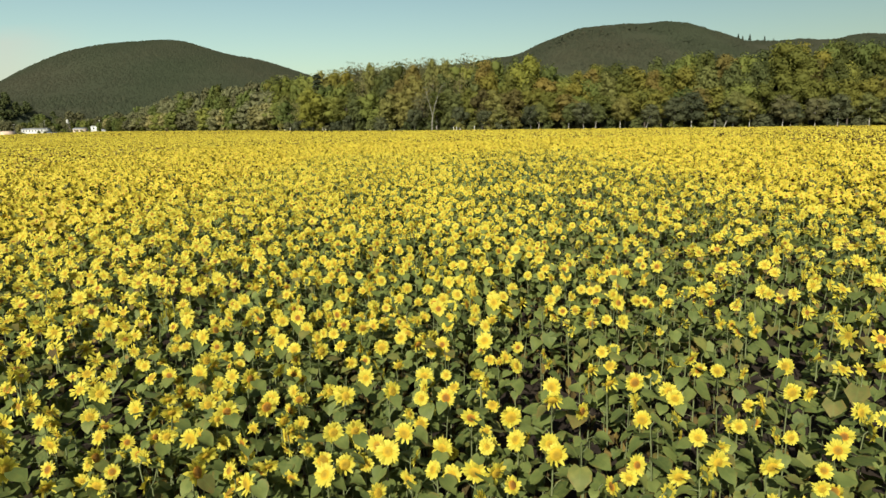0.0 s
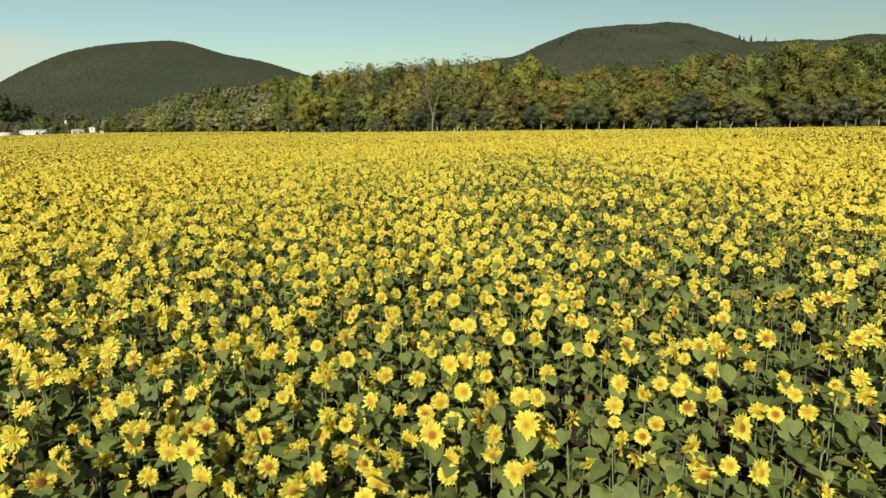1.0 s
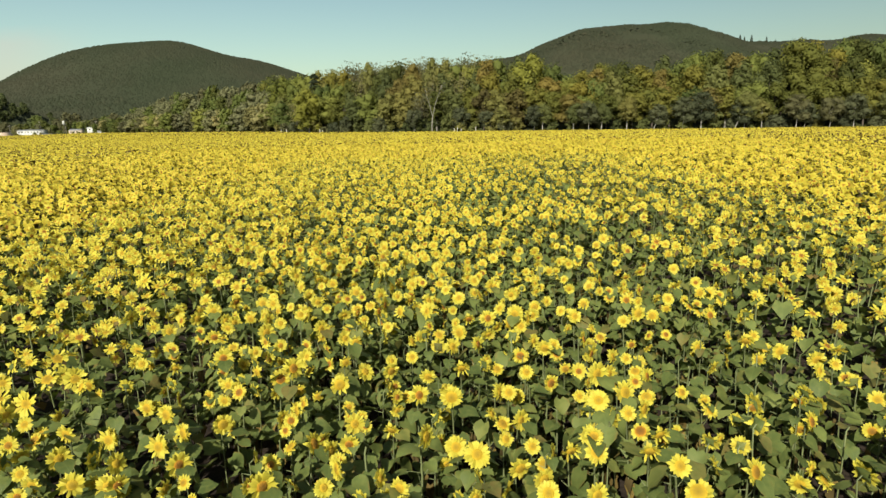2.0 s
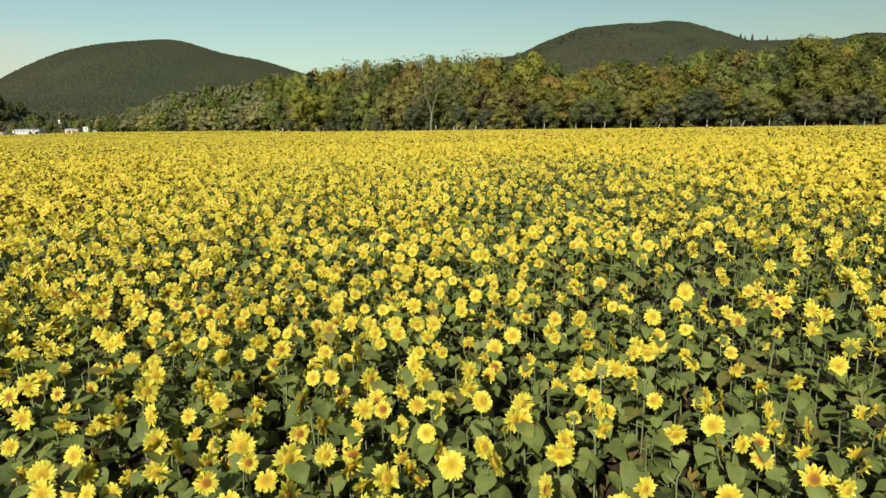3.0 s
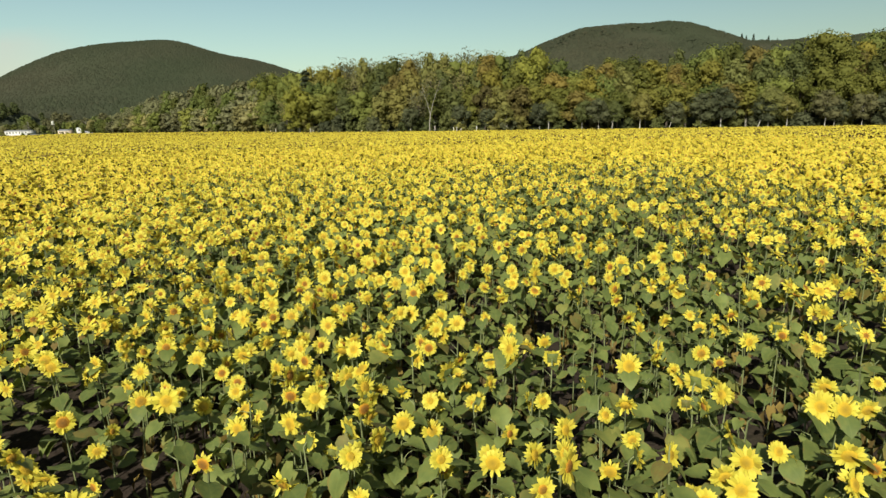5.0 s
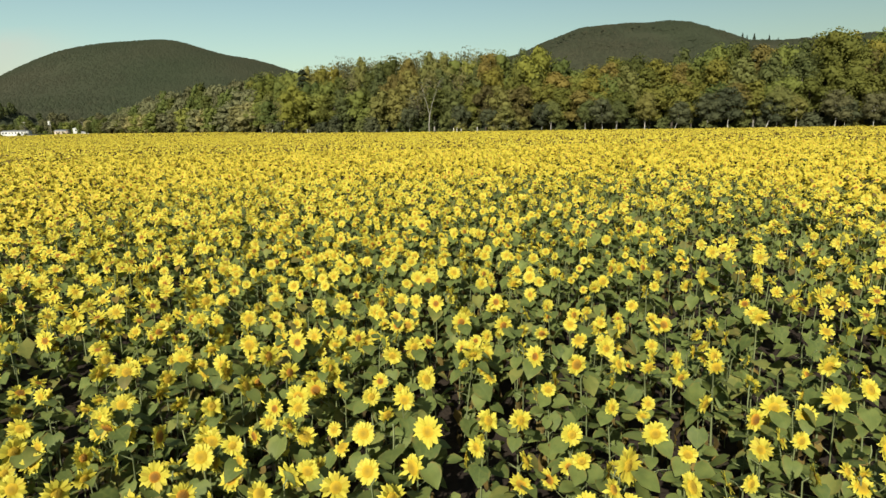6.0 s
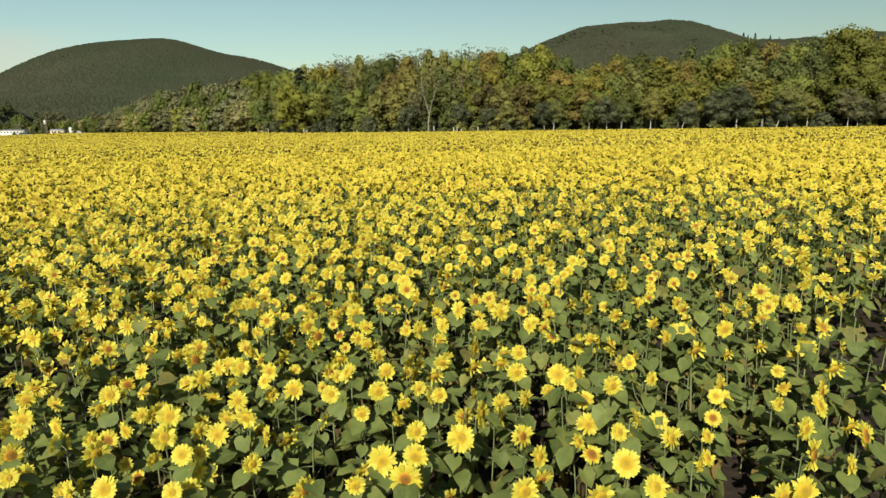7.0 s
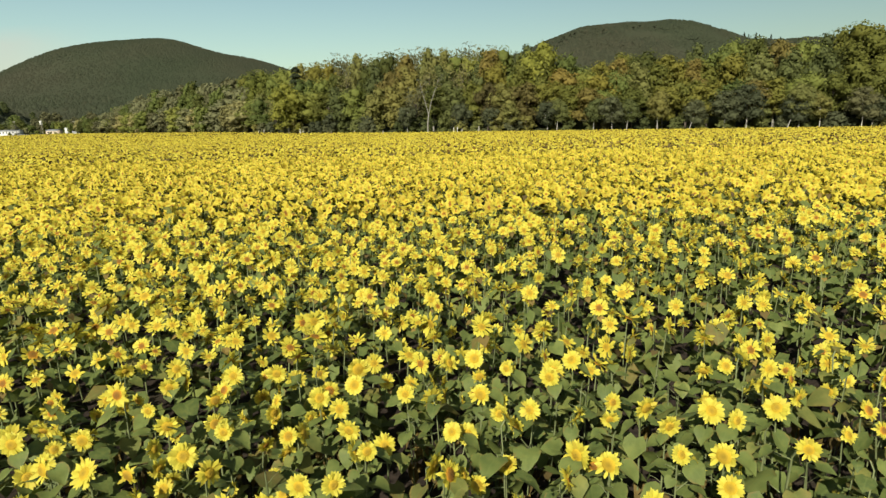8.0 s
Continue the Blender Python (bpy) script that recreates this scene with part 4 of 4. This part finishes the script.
def tank_tower(at):
    """A slim white tank on a braced steel stand."""
    root = tagged(new("water_tower"), "slim white tank on a steel stand", "tower")
    for k in range(4):
        a = math.pi / 4 + k * math.pi / 2
        c, s = math.cos(a), math.sin(a)
        part("leg", mesh_of("leg", [tube([(1.6 * c, 1.6 * s, -0.3), (0.9 * c, 0.9 * s, 11.5)], (0.12, 0.12), 6)], [BARK_DARK]), root)
    part("tank", mesh_of("tank", [tube([(0, 0, 11.5), (0, 0, 11.51), (0, 0, 15.6), (0, 0, 16.0)], (0.2, 1.2, 1.2, 0.4), 14)], [WALL_WHITE]), root, "white painted tank")
    x, y = at
    root.matrix_basis = Matrix.Translation((x, y, float(ground_z(x, y))))


tank_tower((-436, 700))


def utility_pole(at, high, lean):
    """A thin timber pole with a cross-arm and two insulators."""
    root = tagged(new("utility_pole"), "thin pale timber pole with a cross-arm", "utility pole", "poles by the farm buildings")
    part("pole", mesh_of("pole", [tube([(0, 0, -0.4), (0, 0, high * 0.5), (0, 0, high)], (0.17, 0.14, 0.11), 8)], [BARK_GREY]), root)
    arm = part("cross_arm", mesh_of("cross_arm", [box(-1.1, 1.1, -0.24, -0.12, high - 1.0, high - 0.82)], [POST]), root)
    for x in (-0.9, 0.9):
        part("insulator", mesh_of("insulator", [tube([(x, -0.18, high - 0.82), (x, -0.18, high - 0.6)], (0.09, 0.06), 6)], [WALL_WHITE]), arm)
    x, y = at
    root.matrix_basis = Matrix.LocRotScale((x, y, float(ground_z(x, y))), Euler((0, lean, 0.3)), (1, 1, 1))


for x, y, high, lean in ((-487, 684, 14.0, 0.02), (-446, 676, 16.5, -0.06), (-419, 676, 13.0, -0.03), (-388, 680, 13.5, 0.0)):
    utility_pole((x, y), high, lean)


def post_mesh():
    v, t, m, a = tube([(0, 0, -0.3), (0, 0, 1.2), (0.01, 0, 2.55)], (0.13, 0.12, 0.11), 8)
    return mesh_of("fence_post", [(v, t, m, a)], [POST])


POST_MESH = post_mesh()
for x, tall in ((-90, 0.9), (-86, 1.1), (-63.6, 1.15), (-62.2, 0.9), (0.6, 1.1), (1.8, 1.15), (3.4, 0.9), (9.4, 1.2), (-38, 0.85), (-26, 0.8)):
    px, py = at_edge(x, 1.5)
    ob = tagged(new("fence_post", POST_MESH), "weathered pale fence post at the field's edge", "fence post", "posts along the field's edge")
    ob.matrix_basis = Matrix.LocRotScale((px, py, float(ground_z(px, py))), Euler((0.03, -0.04, x)), (1, 1, tall))


# ---- the sunflower crop ----
# thin spots in the stand: x, y, radius
THIN = [(4.5, 27.0, 1.2), (5.7, 28.6, 1.0), (2.0, 27.2, 0.6), (-4.4, 32.4, 1.7), (-2.0, 31.7, 1.3), (-16.6, 42.0, 2.0), (4.4, 44.6, 1.4), (6.9, 47.2, 1.6), (8.4, 49.6, 1.8), (3.7, 42.6, 0.9), (0.3, 43.3, 0.8), (-0.8, 51.6, 0.9), (1.7, 52.2, 0.7), (-3.6, 53.2, 0.9), (4.8, 65.4, 1.6), (1.9, 12.4, 0.7)]
# open blooms that stand out of the crop, stretch by stretch along the flight: x, y
BLOOMS_A = [
    (3.40, 5.18), (-2.11, 5.39), (-1.36, 5.53), (-0.27, 5.59), (-1.19, 5.71), (1.02, 5.84), (0.30, 6.02), (3.61, 6.11),
    (2.62, 6.14), (0.63, 6.15), (-4.61, 6.20), (-3.06, 6.29), (-0.62, 6.34), (-3.35, 6.34), (3.17, 6.37), (-1.44, 6.38),
    (2.14, 6.57), (2.71, 7.10), (-0.47, 7.22), (-1.12, 11.64), (3.11, 11.66), (0.94, 11.67), (-2.27, 11.79), (-4.28, 11.79),
    (0.03, 11.86), (-3.53, 12.08), (0.35, 12.33), (3.18, 12.82), (0.07, 12.85), (-2.51, 13.15), (1.91, 13.21), (-0.42, 13.22),
    (1.62, 13.27), (-2.22, 13.59), (1.20, 13.71), (0.78, 13.76), (-1.26, 13.89), (0.17, 14.42), (1.02, 18.25), (-1.13, 18.32),
    (0.84, 18.37), (2.70, 18.39), (-3.79, 18.41), (-0.03, 18.43), (-2.97, 18.61), (3.25, 18.64), (1.97, 18.69), (-1.57, 18.71),
]
BLOOMS_B = [
    (1.27, 18.78), (1.79, 18.99), (-3.38, 19.03), (-1.00, 19.12), (-0.07, 19.13), (0.75, 19.18), (1.37, 19.24), (2.26, 19.36),
    (-2.34, 19.36), (3.25, 19.44), (-3.04, 19.52), (3.83, 19.57), (0.04, 19.89), (4.53, 19.91), (1.03, 20.04), (-1.13, 20.08),
    (-3.53, 20.14), (2.73, 20.16), (0.34, 20.18), (2.19, 20.36), (-0.21, 20.46), (2.61, 20.51), (0.37, 21.13), (2.56, 22.43),
    (-3.02, 22.55), (-0.09, 22.57), (-0.40, 22.58), (-1.66, 22.65), (2.52, 22.70), (-2.22, 22.83), (-0.95, 22.95), (1.47, 23.02),
    (-2.69, 23.09), (-3.49, 23.09), (0.90, 23.17), (3.36, 23.27), (-0.74, 23.32), (-1.08, 23.38), (-2.38, 23.42), (-0.49, 23.75),
    (1.95, 23.75), (-1.22, 23.81), (-1.51, 23.82), (-0.83, 23.83), (3.09, 23.87), (4.28, 24.01), (-4.75, 24.29), (0.19, 24.31),
]
BLOOMS_C = [
    (-0.93, 24.35), (2.62, 24.41), (-3.33, 24.42), (3.65, 24.44), (1.88, 25.05), (0.05, 26.22), (-1.50, 28.79), (-2.02, 28.80),
    (-0.89, 28.84), (1.21, 28.86), (-1.88, 29.00), (2.16, 29.00), (1.55, 29.08), (0.02, 29.08), (-2.77, 29.13), (-0.87, 29.23),
    (2.93, 29.26), (1.27, 29.30), (3.56, 29.31), (0.72, 29.42), (-1.70, 29.45), (-3.32, 29.52), (-2.97, 29.54), (-2.40, 29.54),
    (0.50, 29.55), (3.60, 29.59), (3.15, 29.70), (1.88, 29.91), (2.49, 30.02), (0.18, 30.02), (-2.91, 30.11), (1.60, 30.26),
    (-0.68, 30.33), (-3.31, 30.39), (-0.01, 30.45), (2.18, 30.56), (3.41, 30.58), (0.40, 30.64), (-4.00, 30.68), (-2.08, 30.74),
    (3.89, 30.99), (3.12, 31.03), (2.20, 31.15), (0.41, 31.41), (-0.02, 31.48), (2.80, 31.51), (-0.39, 32.11), (-0.15, 32.57),
]
BLOOMS_D = [
    (2.00, 37.05), (2.49, 37.08), (-0.69, 37.35), (-1.22, 37.37), (-0.30, 37.40), (1.19, 37.46), (2.15, 37.54), (-2.27, 37.63),
    (3.26, 37.74), (1.98, 37.91), (1.19, 37.92), (-0.82, 38.01), (-4.38, 38.23), (0.41, 38.23), (1.71, 38.46), (-2.57, 38.66),
    (4.57, 38.77), (-0.85, 38.82), (1.12, 38.92), (-4.67, 38.98), (-0.26, 39.26), (2.08, 39.59), (-0.73, 40.02), (0.30, 40.16),
    (2.81, 43.43), (0.59, 43.47), (1.66, 43.51), (-2.33, 43.53), (-2.93, 43.59), (-0.81, 43.59), (3.40, 43.77), (-3.89, 43.78),
    (2.15, 43.84), (1.52, 43.86), (-1.79, 43.94), (-0.33, 44.03), (-2.50, 44.12), (0.08, 44.34), (3.37, 44.40), (1.60, 44.40),
    (-2.82, 44.44), (-0.35, 44.47), (-4.37, 44.60), (-4.04, 44.68), (1.85, 44.70), (-2.14, 44.82), (-0.94, 44.86), (3.77, 44.87),
]
BLOOMS_E = [
    (-2.97, 44.88), (3.38, 44.92), (2.82, 45.12), (-0.14, 45.27), (-1.36, 45.34), (-0.83, 45.39), (-3.90, 45.42), (1.80, 45.43),
    (-1.81, 45.48), (2.29, 45.60), (-2.22, 45.73), (1.25, 45.76), (0.77, 45.84), (-1.27, 45.93), (-0.80, 45.94), (2.16, 46.06),
    (-2.66, 46.17), (0.86, 46.46), (-1.33, 50.32), (-1.05, 50.34), (1.27, 50.57), (-3.27, 50.57), (-3.68, 50.63), (2.29, 50.67),
    (1.94, 50.71), (-2.51, 50.82), (-0.84, 50.85), (-4.28, 51.08), (-0.07, 51.18), (2.01, 51.21), (-1.07, 51.24), (-2.30, 51.25),
    (2.69, 51.30), (2.53, 51.51), (0.41, 51.53), (3.20, 51.55), (-3.28, 51.73), (-1.51, 51.96), (0.24, 51.98), (-0.58, 52.02),
    (-3.88, 52.20), (-1.18, 52.28), (1.05, 52.39), (-2.17, 52.64), (0.58, 52.66), (-0.10, 52.86), (1.40, 52.89), (0.21, 52.99),
]
BLOOMS = BLOOMS_A + BLOOMS_B + BLOOMS_C + BLOOMS_D + BLOOMS_E
DENSITY = 8.0
FACE_SPREAD = 0.52


def nearest(x, y):
    """Metres at which the flight passes a plant, by the plan."""
    return np.maximum(np.maximum(np.abs(x) / 0.727, y - 46.0), 4.0)


def scatter(rng, x0, x1, y0, y1, density, patchy=0.3):
    step = 1 / math.sqrt(density)
    gx, gy = np.meshgrid(np.arange(x0, x1, step), np.arange(y0, y1, step))
    x = (gx + rng.uniform(-0.62, 0.62, gx.shape) * step).ravel()
    y = (gy + rng.uniform(-0.62, 0.62, gx.shape) * step).ravel()
    gap = ripple(x, y, 1.7, 0.4) + 0.8 * ripple(x, y, 4.3, 1.9)
    keep = rng.random(len(x)) > patchy * np.clip(gap, 0, 1.0) + 0.22 * smooth(x, -4, 4) * (1 - smooth(nearest(x, y), 7, 20))
    for cx, cy, r in THIN:
        keep &= (np.hypot(x - cx, (y - cy) * 1.5) > r) | (rng.random(len(x)) < 0.48)
    for cx, cy in BLOOMS:
        keep &= np.hypot(x - cx, y - cy) > 0.24
    keep &= y < edge_y(x) - 0.8
    return x[keep], y[keep]


def settings(rng, x, y):
    """Ground height, heading and size of every plant."""
    n = len(x)
    spin = rng.normal(0.28, FACE_SPREAD, n)
    wide = rng.random(n) < 0.32
    spin[wide] *= 2.2
    loose = rng.random(n) < 0.03
    spin[loose] = rng.uniform(-3.14, 3.14, loose.sum())
    size = np.clip(rng.normal(1.0, 0.085, n), 0.72, 1.22) + 0.04 * ripple(x, y, 2.6, 0.9)
    return ground_z(x, y), spin, size


def build_crop():
    rng = np.random.default_rng(21)
    x, y = scatter(rng, -52, 52, 0.5, 107, DENSITY)
    near = nearest(x, y)
    seen = y > np.abs(x) / 0.80 - 1.0
    z, spin, size = settings(rng, x, y)
    which = rng.integers(0, 12, len(x))
    xy = np.stack([x, y], -1)
    crop = (xy, z, spin, size, which)
    hero = np.nonzero((np.abs(x) < 1.8) & (y > 3.4) & (y < 58))[0][::10][:60]
    is_hero = np.zeros(len(x), bool)
    is_hero[hero] = True
    mats = [PETAL, DISC, LEAF, STEM, DRY]

    pieces = []
    for level, a, b, kinds in ((1, 0, 7.0, 18), (2, 7.0, 19.0, 18), (3, 19.0, 55, 18)):
        plants = [whole(sunflower_pieces(100 * level + k, level, headless=k >= kinds - 4)) for k in range(kinds)]
        pick = seen & ~is_hero & (near >= a) & (near < b)
        # leafy plants without a flower, more of them on the thinner side of the field
        young = rng.random(len(x)) < 0.09 - 0.04 * (level == 3) + 0.32 * smooth(x, -3, 4) * (1 - smooth(near, 7, 20))
        kind = np.where(young, rng.integers(kinds - 4, kinds, len(x)), rng.integers(0, kinds - 4, len(x)))
        pieces += strewn(plants, kind[pick], xy[pick], z[pick], spin[pick], size[pick])
    # the crop goes on beside and behind the flight
    x2, y2 = scatter(rng, -44, 44, -12, 56, 4.6)
    pick = y2 < np.abs(x2) / 0.80 - 1.0
    x2, y2 = x2[pick], y2[pick]
    z2, spin2, size2 = settings(rng, x2, y2)
    plants = [whole(sunflower_pieces(400 + k, 3)) for k in range(6)]
    pieces += strewn(plants, rng.integers(0, 6, len(x2)), np.stack([x2, y2], -1), z2, spin2, size2)
    tagged(new("sunflower_field", mesh_of("sunflower_field", pieces, mats, True)), "dense blooming sunflowers with broad green leaves", "sunflowers", kind="stuff")

    # far plants: a head and a leaf each
    pieces = []
    for x0, x1, y0, y1, density, grow in ((-190, 190, 50, 275, 3.6, 1.46), (-640, -20, 200, 760, 0.4, 2.6)):
        x, y = scatter(rng, x0, x1, y0, y1, density, 0.4)
        near = nearest(x, y)
        pick = (y > np.abs(x) / 0.78 - 2) & (near >= 55)
        if x0 < -300:
            pick &= (np.hypot(x, y) > 255) & (edge_y(x) - y < 420)
            pick &= ~((x > -190) & (y < 275))
        x, y = x[pick], y[pick]
        z, spin, size = settings(rng, x, y)
        plants = []
        for k in range(10):
            r = np.random.default_rng(500 + k)
            face = turn_z(r.normal(0, 0.3)) @ turn_x(r.uniform(0.2, 1.9))
            s = 0.110 * grow
            v = np.array([(-s, -s * 0.5, 0), (0.1 * s, -s, 0), (s, 0.2 * s, 0), (-0.1 * s, s, 0)]) @ face.T + (0, 0, HEAD_Z + r.normal(0, 0.05))
            head = (v, np.array([(0, 1, 2), (0, 2, 3)]), M_DISC if k == 3 else M_PETAL, np.full(4, (0.06, 0.4, 0.12, 0.3, 0.5, 0.1, 0.2, 0.04, 0.5, 0.15)[k]))
            blade = moved(leaf(r, 0.44 * grow, 3), turn_z(r.uniform(0, 6.28)) @ turn_x(r.normal(-0.3, 0.3)), (0, 0, HEAD_Z - 0.34))
            blade = (blade[0] + (0, 0, 0.27 * (k % 4 > 0)), blade[1][:1], M_DRY if k % 4 else M_LEAF, blade[3])
            plants.append(join([head, blade]))
        pieces += strewn(plants, rng.integers(0, 10, len(x)), np.stack([x, y], -1), z, spin, size)
    tagged(new("distant_sunflowers", mesh_of("distant_sunflowers", pieces, mats, True)), "yellow sunflowers running to the field's far edge", "sunflowers", kind="stuff")
    return [a[hero] for a in crop]


CROP = build_crop()


# ---- the plants under the flight, each a thing with its parts ----
def sunflower(seed, headless):
    got = sunflower_pieces(seed, 0, headless)
    mats = [PETAL, DISC, LEAF, STEM, DRY]
    root = new("sunflower")
    part("stem", mesh_of("stem", [got["stem"]], mats, True), root)
    for blade in got["leaves"]:
        part("leaf", mesh_of("leaf", [blade], mats, True), root)
    for blade in got["withered"]:
        part("withered_leaf", mesh_of("withered_leaf", [blade], mats, True), root, "dry brown leaf hanging on the stem")
    for h in got["heads"]:
        head = part("flower_head", mesh_of("flower_head", [h["cup"]], mats, True), root, "green bracts behind the flower")
        part("disc", mesh_of("disc", [h["disc"]], mats, True), head, "domed golden-brown disc")
        part("petals", mesh_of("petals", [h["petals"]], mats, True), head, "bright yellow pointed petals")
    if headless:
        tagged(root, "young sunflower plant without a flower, broad green leaves")
    elif len(got["heads"]) > 1:
        tagged(root, "branched sunflower with several yellow heads and broad leaves")
    else:
        tagged(root, "blooming sunflower with yellow petals and heart-shaped leaves")
    return tagged(root, category="sunflower", group="sunflowers in the field")


def build_nearest_plants():
    firsts = {}
    for (x, y), z, spin, size, kind in zip(*CROP):
        m = Matrix.LocRotScale((x, y, z), Euler((0, 0, spin)), (size, size, size))
        if kind not in firsts:
            firsts[kind] = sunflower(900 + int(kind), kind == 11)
            firsts[kind].matrix_basis = m
        else:
            ob = copy_thing(firsts[kind], m)
            ob.matrix_basis = m
    # the open blooms face the low sun behind the flight
    rng = np.random.default_rng(77)
    for x, y in BLOOMS:
        kind = int(rng.integers(0, 11))
        spin, size = rng.normal(0.1, 0.35), rng.uniform(0.90, 1.06)
        head = turn_z(spin) @ sunflower_pieces(900 + kind, 0)["at"] * size
        bx, by = x - head[0], y - head[1]
        m = Matrix.LocRotScale((bx, by, 1.34 - head[2]), Euler((0, 0, spin)), (size, size, size))
        copy_thing(firsts[kind], m).matrix_basis = m


build_nearest_plants()
